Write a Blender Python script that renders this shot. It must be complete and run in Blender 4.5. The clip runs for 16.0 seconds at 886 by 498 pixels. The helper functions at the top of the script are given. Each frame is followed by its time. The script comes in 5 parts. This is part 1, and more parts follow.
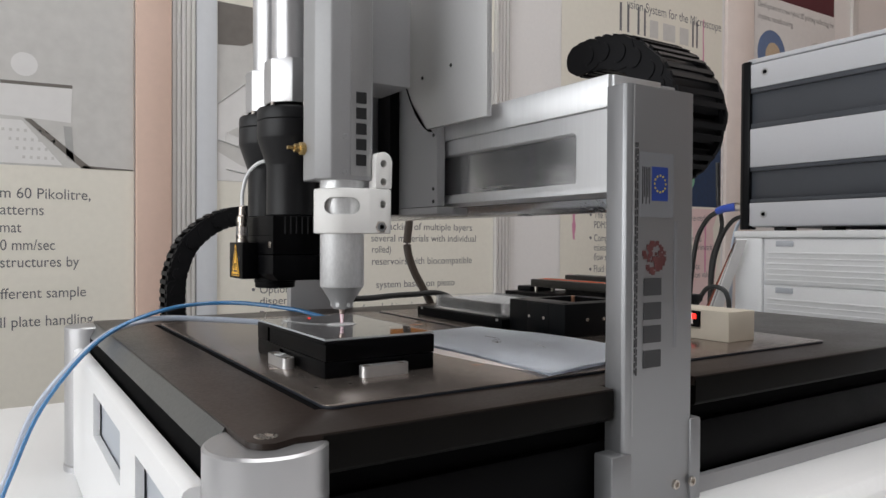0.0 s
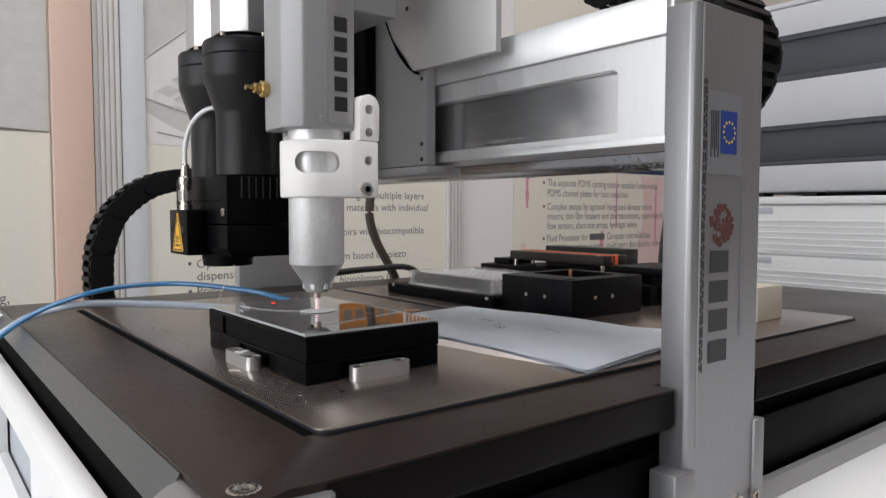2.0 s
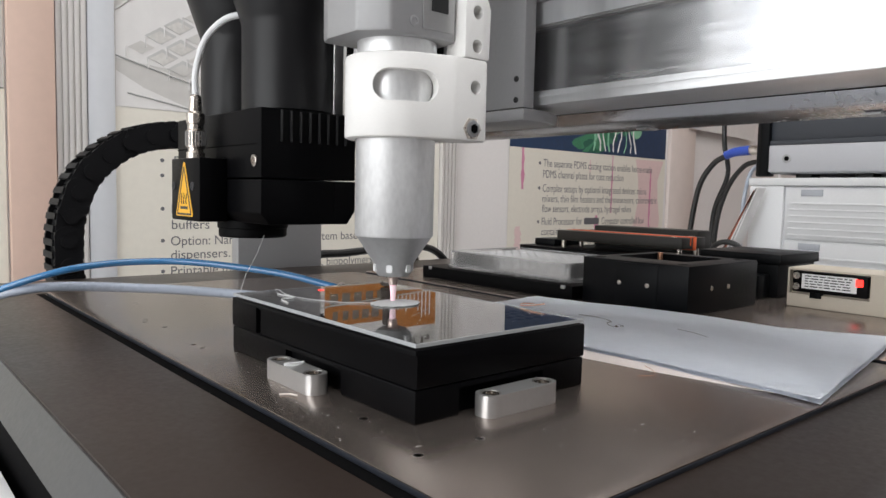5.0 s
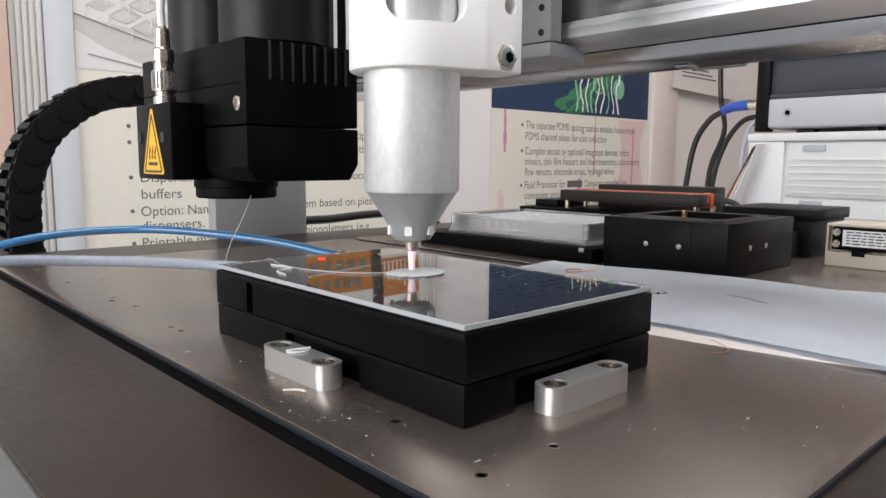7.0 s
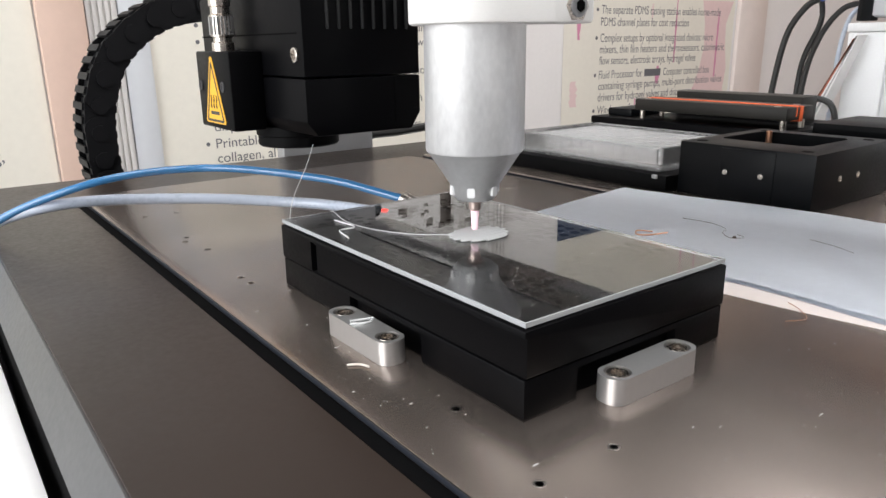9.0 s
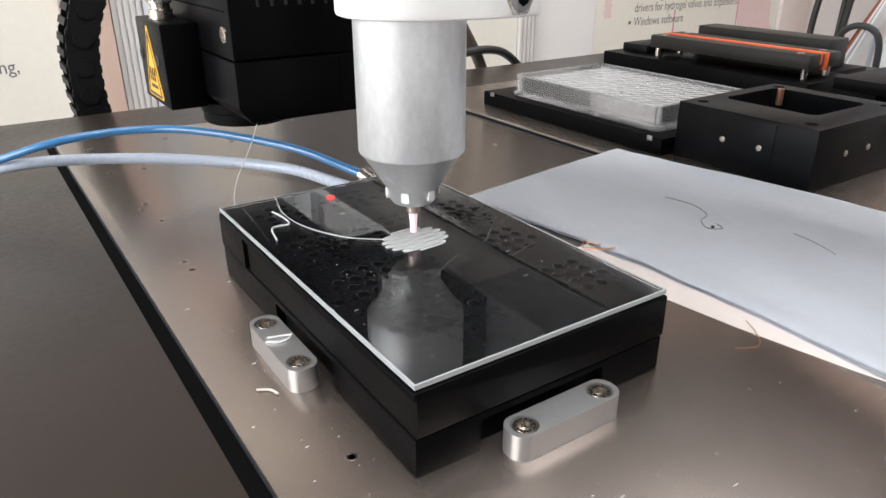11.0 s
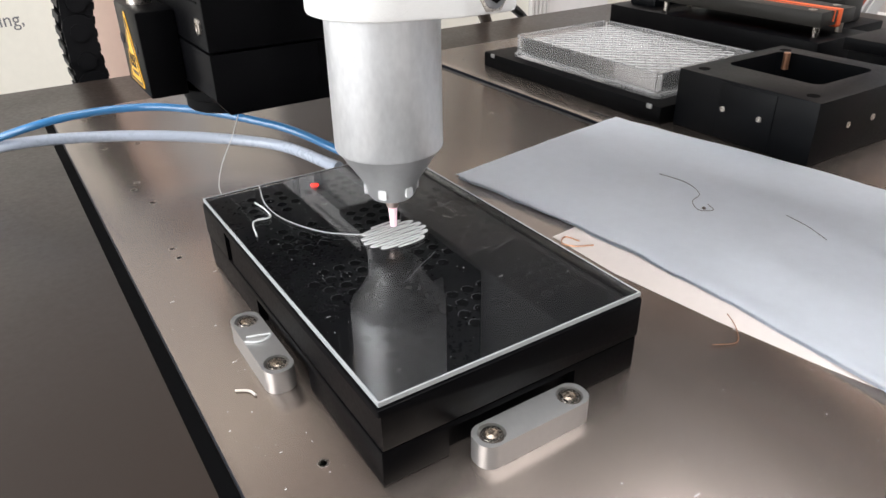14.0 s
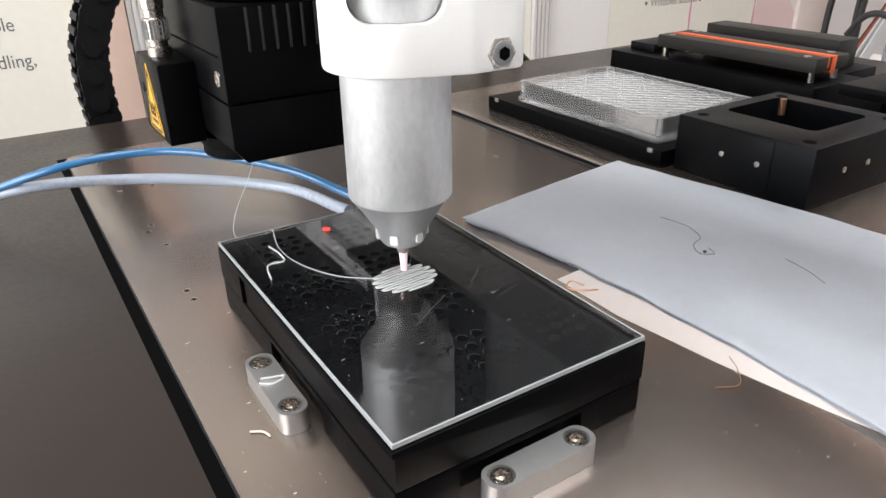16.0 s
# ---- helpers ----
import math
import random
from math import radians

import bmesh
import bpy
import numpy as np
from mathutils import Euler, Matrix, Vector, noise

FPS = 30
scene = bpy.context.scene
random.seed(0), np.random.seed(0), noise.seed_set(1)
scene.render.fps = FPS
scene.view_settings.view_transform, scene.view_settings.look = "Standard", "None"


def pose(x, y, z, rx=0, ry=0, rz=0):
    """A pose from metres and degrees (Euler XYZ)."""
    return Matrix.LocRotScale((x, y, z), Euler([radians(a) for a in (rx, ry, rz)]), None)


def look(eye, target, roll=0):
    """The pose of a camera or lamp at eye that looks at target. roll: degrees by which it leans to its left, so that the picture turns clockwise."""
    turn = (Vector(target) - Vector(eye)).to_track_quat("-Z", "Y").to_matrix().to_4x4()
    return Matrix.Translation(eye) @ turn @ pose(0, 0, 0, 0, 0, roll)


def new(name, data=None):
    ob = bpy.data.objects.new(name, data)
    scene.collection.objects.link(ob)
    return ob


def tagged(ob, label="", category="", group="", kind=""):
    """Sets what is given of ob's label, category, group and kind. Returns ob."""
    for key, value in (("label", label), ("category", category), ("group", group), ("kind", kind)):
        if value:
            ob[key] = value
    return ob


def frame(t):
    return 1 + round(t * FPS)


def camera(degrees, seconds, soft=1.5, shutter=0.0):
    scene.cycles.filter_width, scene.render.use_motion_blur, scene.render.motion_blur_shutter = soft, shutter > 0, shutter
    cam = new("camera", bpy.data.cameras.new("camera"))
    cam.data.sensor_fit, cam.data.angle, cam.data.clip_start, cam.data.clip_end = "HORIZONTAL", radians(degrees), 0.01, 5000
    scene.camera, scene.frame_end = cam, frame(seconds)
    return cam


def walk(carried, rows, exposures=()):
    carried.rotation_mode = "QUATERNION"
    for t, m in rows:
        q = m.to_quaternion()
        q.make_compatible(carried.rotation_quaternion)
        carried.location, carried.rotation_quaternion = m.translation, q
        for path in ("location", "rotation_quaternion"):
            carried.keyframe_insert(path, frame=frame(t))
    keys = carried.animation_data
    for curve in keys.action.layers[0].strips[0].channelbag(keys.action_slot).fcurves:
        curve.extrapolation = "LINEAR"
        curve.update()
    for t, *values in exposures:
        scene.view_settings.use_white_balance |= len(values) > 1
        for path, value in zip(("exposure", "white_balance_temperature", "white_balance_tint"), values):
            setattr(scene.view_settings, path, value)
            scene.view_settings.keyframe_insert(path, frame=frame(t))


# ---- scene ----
cam = camera(64.14, 16.0)
PATH = [
    (0, (-0.17274, -0.40202, 0.08581), (-0.01050, -0.14971, 0.08197), 0.28),
    (0.5, (-0.16642, -0.38138, 0.08594), (-0.00274, -0.13003, 0.08022), 0.13),
    (1, (-0.16436, -0.37052, 0.09218), (0.00540, -0.12349, 0.07971), -0.67),
    (1.5, (-0.15889, -0.34029, 0.08772), (0.02035, -0.10012, 0.07380), -0.30),
    (2, (-0.15054, -0.29942, 0.08286), (0.03320, -0.06285, 0.06641), 0.04),
    (2.5, (-0.14361, -0.25478, 0.07966), (0.04179, -0.01944, 0.06398), 0.38),
    (3, (-0.13859, -0.22277, 0.07881), (0.04969, 0.01028, 0.06343), 0.66),
    (3.5, (-0.13925, -0.20195, 0.07513), (0.04797, 0.03179, 0.05738), 0.81),
    (4, (-0.13689, -0.19080, 0.07532), (0.05162, 0.04195, 0.05830), 0.89),
    (6.5, (-0.11298, -0.11807, 0.05673), (0.09026, 0.09969, 0.02103), 1.28),
    (7, (-0.10953, -0.11180, 0.06150), (0.09191, 0.10744, 0.02469), 0.35),
    (7.5, (-0.10816, -0.10328, 0.06211), (0.08615, 0.11711, 0.00150), 1.09),
    (8, (-0.10692, -0.10452, 0.06672), (0.08127, 0.12098, 0.00564), 0.63),
    (8.5, (-0.10785, -0.10299, 0.07486), (0.07514, 0.12617, 0.01161), -0.77),
    (9, (-0.10178, -0.10578, 0.08450), (0.07093, 0.12485, 0.00095), -0.79),
    (11.5, (-0.06005, -0.10316, 0.11314), (0.08588, 0.12776, -0.01086), -0.88),
    (12, (-0.06096, -0.10160, 0.11572), (0.07708, 0.13198, -0.01230), -1.61),
    (12.5, (-0.05981, -0.10153, 0.11779), (0.07792, 0.12965, -0.01482), -1.17),
    (13, (-0.05244, -0.10151, 0.12072), (0.08792, 0.12530, -0.01659), -1.62),
    (13.5, (-0.05084, -0.10113, 0.12211), (0.09185, 0.12137, -0.01980), -0.78),
    (14, (-0.04911, -0.10458, 0.12395), (0.09192, 0.11807, -0.01936), -1.10),
    (14.5, (-0.05233, -0.10236, 0.12587), (0.09026, 0.12392, -0.01000), -1.13),
    (15, (-0.05160, -0.10195, 0.12729), (0.08988, 0.12784, -0.00377), -1.57),
    (15.5, (-0.05407, -0.10326, 0.12835), (0.08735, 0.12703, -0.00190), -1.37),
    (16, (-0.05370, -0.10747, 0.12948), (0.09074, 0.12120, -0.00033), -1.01),
]
EXPOSURES = [(0, -0.87), (2, -0.7), (4, -0.58), (7, -0.22), (9, 0.0), (11.5, 0.12), (16, 0.13)]
walk(cam, [(t, look(eye, target, roll)) for t, eye, target, roll in PATH], EXPOSURES)

# ---- light ----
world = bpy.data.worlds.new("hall_light")
world.use_nodes = True
scene.world = world
sky = world.node_tree.nodes.new("ShaderNodeTexSky")
sky.sky_type, sky.sun_disc = 'NISHITA', False
sky.sun_elevation, sky.sun_rotation = radians(40), radians(250)
world.node_tree.links.new(sky.outputs[0], world.node_tree.nodes["Background"].inputs[0])
world.node_tree.nodes["Background"].inputs[1].default_value = 0.05


def area(name, eye, target, w, h, watts, colour):
    d = bpy.data.lights.new(name, 'AREA')
    d.shape, d.size, d.size_y, d.energy, d.color = 'RECTANGLE', w, h, watts, colour
    ob = new(name, d)
    ob.matrix_world = look(eye, target)
    return ob


area("window_daylight", (-2.55, -0.05, 0.75), (0.3, -0.05, 0.75), 2.5, 1.9, 104, (0.97, 0.985, 1.0))
# Unseen overhead lamps: a general one, and a warm fill added for the plate.
area("unseen_overhead_light", (0.4, -0.6, 2.33), (0.4, -0.6, 0), 3.0, 2.2, 92, (0.985, 0.985, 0.99))
area("unseen_overhead_light", (2.75, 0.2, 2.33), (2.75, 0.2, 0), 1.2, 1.5, 16, (1.0, 0.86, 0.78))

# ---- materials ----
MATS = {}


def mat(name, base, rough=0.5, metal=0.0, vary=0.06, grain=60.0, bump=0.0, stretch=(1, 1, 1), coat=0.0, spec=0.5, dirt=0.0):
    """Procedural surface: two scales of tone and roughness variation, fine relief."""
    if name in MATS:
        return MATS[name]
    m = bpy.data.materials.new(name)
    m.use_nodes = True
    n, l = m.node_tree.nodes, m.node_tree.links
    b = n["Principled BSDF"]
    tc = n.new("ShaderNodeTexCoord")
    mp = n.new("ShaderNodeMapping")
    mp.inputs["Scale"].default_value = stretch
    l.new(tc.outputs["Object"], mp.inputs[0])
    fine = n.new("ShaderNodeTexNoise")
    fine.inputs["Scale"].default_value = grain * 12
    fine.inputs["Detail"].default_value = 4
    l.new(mp.outputs[0], fine.inputs["Vector"])
    big = n.new("ShaderNodeTexNoise")
    big.inputs["Scale"].default_value = grain * 0.35
    big.inputs["Detail"].default_value = 3
    l.new(tc.outputs["Object"], big.inputs["Vector"])
    add = n.new("ShaderNodeMath")
    add.operation = 'ADD'
    l.new(fine.outputs[0], add.inputs[0])
    l.new(big.outputs[0], add.inputs[1])
    r = n.new("ShaderNodeMapRange")
    r.inputs[1].default_value, r.inputs[2].default_value = 0.6, 1.4
    r.inputs[3].default_value, r.inputs[4].default_value = 1 - vary, 1 + vary
    l.new(add.outputs[0], r.inputs[0])
    mul = n.new("ShaderNodeVectorMath")
    mul.operation = 'SCALE'
    mul.inputs[0].default_value = base[:3]
    l.new(r.outputs[0], mul.inputs["Scale"])
    l.new(mul.outputs[0], b.inputs["Base Color"])
    rr = n.new("ShaderNodeMapRange")
    rr.inputs[1].default_value, rr.inputs[2].default_value = 0.6, 1.4
    rr.inputs[3].default_value, rr.inputs[4].default_value = max(0.02, rough - 0.07 - dirt), min(1, rough + 0.07 + dirt)
    l.new(add.outputs[0], rr.inputs[0])
    l.new(rr.outputs[0], b.inputs["Roughness"])
    b.inputs["Metallic"].default_value = metal
    b.inputs["Coat Weight"].default_value = coat
    b.inputs["Specular IOR Level"].default_value = spec
    if bump:
        bp = n.new("ShaderNodeBump")
        bp.inputs["Strength"].default_value = bump
        bp.inputs["Distance"].default_value = 0.0004
        l.new(fine.outputs[0], bp.inputs["Height"])
        l.new(bp.outputs[0], b.inputs["Normal"])
    MATS[name] = m
    return m


M_DECK = mat("deck_brown_anodised", (0.022, 0.0155, 0.0126), 0.34, 0.0, 0.06, 40, 0.02, dirt=0.0, spec=0.2)
M_PLATE = mat("steel_plate_grey", (0.335, 0.285, 0.255), 0.27, 0.93, 0.012, 5, 0.0, (1, 6, 1), dirt=-0.067, spec=0.1)
M_BLACK = mat("black_anodised", (0.0022, 0.0022, 0.0027), 0.4, 0.0, 0.15, 60, 0.04, spec=0.06)
M_BLACKM = mat("black_matt", (0.0028, 0.0028, 0.0032), 0.5, 0.0, 0.15, 60, 0.06, spec=0.06)
M_EDGE = mat("dark_grey_edge", (0.026, 0.026, 0.027), 0.42, 0.2, 0.1, 40, 0.05, spec=0.3)
M_ALU = mat("aluminium_brushed", (0.6, 0.6, 0.61), 0.3, 0.9, 0.015, 40, 0.0, (1, 1, 0.06), dirt=-0.055)
M_BEAM = mat("aluminium_beam_brushed", (0.68, 0.685, 0.695), 0.42, 0.85, 0.06, 30, 0.01, (1, 1, 0.05))
M_TRAY = mat("polished_tray", (0.68, 0.68, 0.69), 0.24, 0.9, 0.02, 20)
M_BOXBLK = mat("black_box_anodised", (0.0045, 0.005, 0.006), 0.38, 0.0, 0.12, 60, 0.03, spec=0.12)
M_RACK = mat("rack_charcoal", (0.026, 0.0245, 0.022), 0.45, 0.0, 0.1, 60, 0.05, spec=0.25)
M_POST = mat("post_satin_aluminium", (0.52, 0.52, 0.53), 0.36, 0.85, 0.01, 40)
M_BLACKG = mat("black_anodised_turned", (0.007, 0.007, 0.008), 0.4, 0.0, 0.05, 60, 0.0, spec=0.25, dirt=-0.05)
M_COL = mat("column_satin_aluminium", (0.29, 0.292, 0.3), 0.4, 0.7, 0.025, 40, 0.015, (1, 1, 0.1))
M_PLSIDE = mat("plate_side_blue_black", (0.02, 0.023, 0.03), 0.35, 0.0, 0.1, 40, 0.03, spec=0.2)
M_ALUM = mat("aluminium_matt", (0.41, 0.41, 0.412), 0.42, 0.8, 0.05, 50, 0.08)
M_GREY = mat("grey_lacquer", (0.33, 0.33, 0.335), 0.45, 0.2, 0.04, 40, 0.03)
M_WHITE = mat("white_lacquer", (0.78, 0.78, 0.78), 0.4, 0.0, 0.03, 30, 0.03)
M_PLASTIC = mat("white_printed_plastic", (0.82, 0.81, 0.79), 0.5, 0.0, 0.03, 60, 0.25, (1, 1, 6))
M_WALL = mat("booth_wall_white", (0.76, 0.74, 0.73), 0.7, 0.0, 0.03, 8, 0.05)
M_GROOVE = mat("groove_black", (0.0022, 0.0022, 0.0025), 0.8, 0.0, 0.1, 60, 0.05, spec=0.04)
M_STEEL = mat("stainless_screw", (0.58, 0.53, 0.48), 0.28, 1.0, 0.08, 120, 0.05)
M_BRASS = mat("brass_fitting", (0.62, 0.44, 0.18), 0.28, 1.0, 0.1, 120, 0.05)
M_COPPER = mat("copper_wire", (0.5, 0.26, 0.16), 0.35, 0.8, 0.1, 120, 0.05)
M_CHAIN = mat("chain_black_plastic", (0.008, 0.008, 0.009), 0.5, 0.0, 0.2, 60, 0.1, spec=0.12)
M_RUBBER = mat("cable_black_rubber", (0.012, 0.012, 0.012), 0.45, 0.0, 0.1, 80, 0.05)
M_BROWN = mat("brown_hose", (0.06, 0.045, 0.035), 0.5, 0.0, 0.15, 60, 0.1)
M_PAPER = mat("paper_white", (0.84, 0.87, 0.92), 0.8, 0.0, 0.03, 20, 0.1)
M_PAPERW = mat("paper_warm_lit", (0.8, 0.72, 0.68), 0.8, 0.0, 0.03, 20, 0.1)
M_BEIGE = mat("beige_printed_plastic", (0.5, 0.45, 0.37), 0.6, 0.0, 0.05, 60, 0.2, (1, 1, 6))
M_LIGHTBOX = mat("light_grey_enclosure", (0.52, 0.53, 0.56), 0.42, 0.1, 0.03, 30, 0.04)
M_DARKBOX = mat("slate_enclosure", (0.05, 0.056, 0.068), 0.45, 0.1, 0.08, 30, 0.04)
M_DRAWER = mat("drawer_white_plastic", (0.72, 0.73, 0.74), 0.4, 0.0, 0.03, 30, 0.03)
M_ORANGE = mat("orange_gasket", (0.75, 0.12, 0.03), 0.5, 0.0, 0.08, 80, 0.05)
M_BLUE = mat("blue_plug_sleeve", (0.03, 0.08, 0.45), 0.4, 0.0, 0.08, 80, 0.03)
M_BLUETUBE = mat("blue_air_tube", (0.04, 0.17, 0.37), 0.2, 0.0, 0.1, 40, 0.0, coat=0.5)
M_GREYTUBE = mat("grey_translucent_tube", (0.42, 0.47, 0.56), 0.3, 0.0, 0.02, 40, 0.0, coat=0.3)
M_WHITECABLE = mat("white_cable", (0.75, 0.76, 0.77), 0.4, 0.0, 0.03, 60, 0.0)
M_FILAMENT = mat("white_polymer_filament", (0.6, 0.61, 0.61), 0.4, 0.0, 0.03, 200, 0.05)
M_YELLOW = mat("warning_yellow", (0.8, 0.42, 0.02), 0.5, 0.0, 0.05, 80, 0.0)
M_INK = mat("printing_ink_dark", (0.035, 0.035, 0.038), 0.6, 0.0, 0.05, 80, 0.0)
M_LABEL = mat("label_white", (0.75, 0.75, 0.75), 0.5, 0.0, 0.03, 80, 0.0)
M_LABELG = mat("label_pale_film", (0.23, 0.235, 0.25), 0.35, 0.3, 0.03, 80, 0.0)
M_FLAG = mat("flag_blue", (0.012, 0.04, 0.22), 0.5, 0.0, 0.05, 80, 0.0)
M_STAR = mat("flag_gold", (0.6, 0.45, 0.05), 0.5, 0.0, 0.05, 80, 0.0)
M_MAROON = mat("logo_maroon", (0.09, 0.025, 0.025), 0.5, 0.0, 0.3, 200, 0.0)
M_PINKSTAIN = mat("pink_ink_run", (0.62, 0.25, 0.38), 0.6, 0.0, 0.1, 10, 0.0)
M_PINKPALE = mat("pink_ink_pale", (0.72, 0.55, 0.54), 0.6, 0.0, 0.05, 6, 0.0)
M_PILLAR = mat("booth_pillar_salmon", (0.63, 0.46, 0.38), 0.6, 0.0, 0.04, 6, 0.05)
M_POSTBLUE = mat("booth_panel_pale_grey", (0.6, 0.62, 0.65), 0.6, 0.0, 0.03, 6, 0.03)
M_TEXT = mat("poster_text_grey", (0.13, 0.13, 0.14), 0.6, 0.0, 0.05, 60, 0.0)
M_PHOTO = mat("poster_photo_grey", (0.55, 0.54, 0.52), 0.55, 0.0, 0.1, 3, 0.0)
M_PHOTOD = mat("poster_photo_dark", (0.16, 0.145, 0.13), 0.55, 0.0, 0.15, 4, 0.0)
M_PHOTOW = mat("poster_photo_white", (0.7, 0.69, 0.68), 0.55, 0.0, 0.05, 3, 0.0)
M_PHOTOO = mat("poster_photo_orange", (0.62, 0.19, 0.03), 0.55, 0.0, 0.2, 5, 0.0)
M_PHOTOB = mat("poster_photo_navy", (0.02, 0.045, 0.1), 0.55, 0.0, 0.3, 5, 0.0)
M_POSTER = mat("poster_cream", (0.74, 0.71, 0.63), 0.55, 0.0, 0.04, 6, 0.0)



def clear(name, base, rough, ior=1.5, alpha=1.0):
    m = bpy.data.materials.new(name)
    m.use_nodes = True
    b = m.node_tree.nodes["Principled BSDF"]
    b.inputs["Base Color"].default_value = (*base, 1)
    b.inputs["Roughness"].default_value = rough
    b.inputs["IOR"].default_value = ior
    b.inputs["Transmission Weight"].default_value = alpha
    return m


def glow(name, colour, strength):
    m = bpy.data.materials.new(name)
    m.use_nodes = True
    b = m.node_tree.nodes["Principled BSDF"]
    b.inputs["Base Color"].default_value = (*colour, 1)
    b.inputs["Emission Color"].default_value = (*colour, 1)
    b.inputs["Emission Strength"].default_value = strength
    return m


M_GLASS = clear("stage_glass", (0.97, 0.98, 0.98), 0.01, 1.38)


def thin_clear(name, dull, gloss):
    """Clear moulded plastic sheet: mostly see-through, a little milky, with real surface gloss."""
    m = mat(name, (0.8, 0.8, 0.8), 0.2, 0.0, 0.04, 100)
    n, l = m.node_tree.nodes, m.node_tree.links
    tr, mix = n.new("ShaderNodeBsdfTransparent"), n.new("ShaderNodeMixShader")
    mix.inputs[0].default_value = dull
    l.new(tr.outputs[0], mix.inputs[1])
    l.new(n["Principled BSDF"].outputs[0], mix.inputs[2])
    gl, fr, mix2 = n.new("ShaderNodeBsdfGlossy"), n.new("ShaderNodeFresnel"), n.new("ShaderNodeMixShader")
    gl.inputs["Roughness"].default_value = 0.12
    fr.inputs["IOR"].default_value = gloss
    l.new(fr.outputs[0], mix2.inputs[0])
    l.new(mix.outputs[0], mix2.inputs[1])
    l.new(gl.outputs[0], mix2.inputs[2])
    l.new(mix2.outputs[0], n["Material Output"].inputs[0])
    return m


M_PS = thin_clear("clear_polystyrene", 0.13, 1.4)
M_PSW = thin_clear("clear_polystyrene_well", 0.12, 1.2)
M_PSR = thin_clear("clear_polystyrene_rim", 0.3, 1.45)
M_LED = glow("red_led", (1.0, 0.03, 0.02), 3.0)
M_JET = glow("plasma_jet_pink", (0.9, 0.66, 0.72), 0.5)

# ---- building helpers (millimetres) ----
BASE = {}


def V(p):
    return Vector(p) * 0.001


def box(bm, x0, x1, y0, y1, z0, z1, bev=0.0, seg=2):
    r = bmesh.ops.create_cube(bm, size=1.0)
    vs = r["verts"]
    bmesh.ops.scale(bm, vec=(x1 - x0, y1 - y0, z1 - z0), verts=vs)
    bmesh.ops.translate(bm, vec=((x0 + x1) / 2, (y0 + y1) / 2, (z0 + z1) / 2), verts=vs)
    if bev:
        es = list({e for v in vs for e in v.link_edges})
        bmesh.ops.bevel(bm, geom=es, offset=bev, segments=seg, affect='EDGES', profile=0.5)
    return bm


def prism(bm, pts, z0, z1, axis='z', bev=0.0):
    """A polygon pulled along an axis. pts: (a, b) in the two other axes, in order x, y, z."""
    def at(a, b, c):
        return {'z': (a, b, c), 'y': (a, c, b), 'x': (c, a, b)}[axis]
    lo = [bm.verts.new(at(a, b, z0)) for a, b in pts]
    hi = [bm.verts.new(at(a, b, z1)) for a, b in pts]
    k = len(pts)
    faces = [bm.faces.new(lo[::-1]), bm.faces.new(hi)]
    for i in range(k):
        faces.append(bm.faces.new((lo[i], lo[(i + 1) % k], hi[(i + 1) % k], hi[i])))
    bmesh.ops.recalc_face_normals(bm, faces=faces)
    if bev:
        es = list({e for f in faces for e in f.edges})
        bmesh.ops.bevel(bm, geom=es, offset=bev, segments=2, affect='EDGES', profile=0.5)
    return bm


def lathe(bm, prof, centre, axis='z', seg=40, cap=True):
    """prof: (radius, height) from bottom to top, turned round an axis through centre."""
    rings = []
    for r, h in prof:
        ring = []
        for i in range(seg):
            a = 2 * math.pi * i / seg
            c, s = r * math.cos(a), r * math.sin(a)
            p = {'z': (c, s, h), 'x': (h, c, s), 'y': (s, h, c)}[axis]
            ring.append(bm.verts.new(Vector(p) + Vector(centre)))
        rings.append(ring)
    fs = []
    for a, b in zip(rings, rings[1:]):
        for i in range(seg):
            fs.append(bm.faces.new((a[i], a[(i + 1) % seg], b[(i + 1) % seg], b[i])))
    if cap:
        fs += [bm.faces.new(rings[0][::-1]), bm.faces.new(rings[-1])]
    bmesh.ops.recalc_face_normals(bm, faces=fs)
    return bm


def smooth_path(pts, n=12):
    """Catmull-Rom through the points."""
    P = [Vector(p) for p in pts]
    P = [2 * P[0] - P[1]] + P + [2 * P[-1] - P[-2]]
    out = []
    for i in range(1, len(P) - 2):
        a, b, c, d = P[i - 1:i + 3]
        for k in range(n):
            t = k / n
            out.append(0.5 * ((2 * b) + (c - a) * t + (2 * a - 5 * b + 4 * c - d) * t * t + (3 * b - a - 3 * c + d) * t ** 3))
    out.append(P[-2])
    return out


def tube(bm, path, r, seg=10, flat=1.0):
    """A round cord along a path; r may be a list."""
    path = [Vector(p) for p in path]
    rings, up = [], Vector((0, 0, 1))
    for i, p in enumerate(path):
        d = (path[min(i + 1, len(path) - 1)] - path[max(i - 1, 0)]).normalized()
        s = d.cross(up)
        s = s.normalized() if s.length > 1e-4 else Vector((1, 0, 0))
        u = s.cross(d)
        rad = r[i] if isinstance(r, (list, tuple)) else r
        rings.append([bm.verts.new(p + s * rad * math.cos(2 * math.pi * k / seg) + u * rad * flat * math.sin(2 * math.pi * k / seg)) for k in range(seg)])
    fs = []
    for a, b in zip(rings, rings[1:]):
        for k in range(seg):
            fs.append(bm.faces.new((a[k], a[(k + 1) % seg], b[(k + 1) % seg], b[k])))
    fs += [bm.faces.new(rings[0][::-1]), bm.faces.new(rings[-1])]
    bmesh.ops.recalc_face_normals(bm, faces=fs)
    return bm


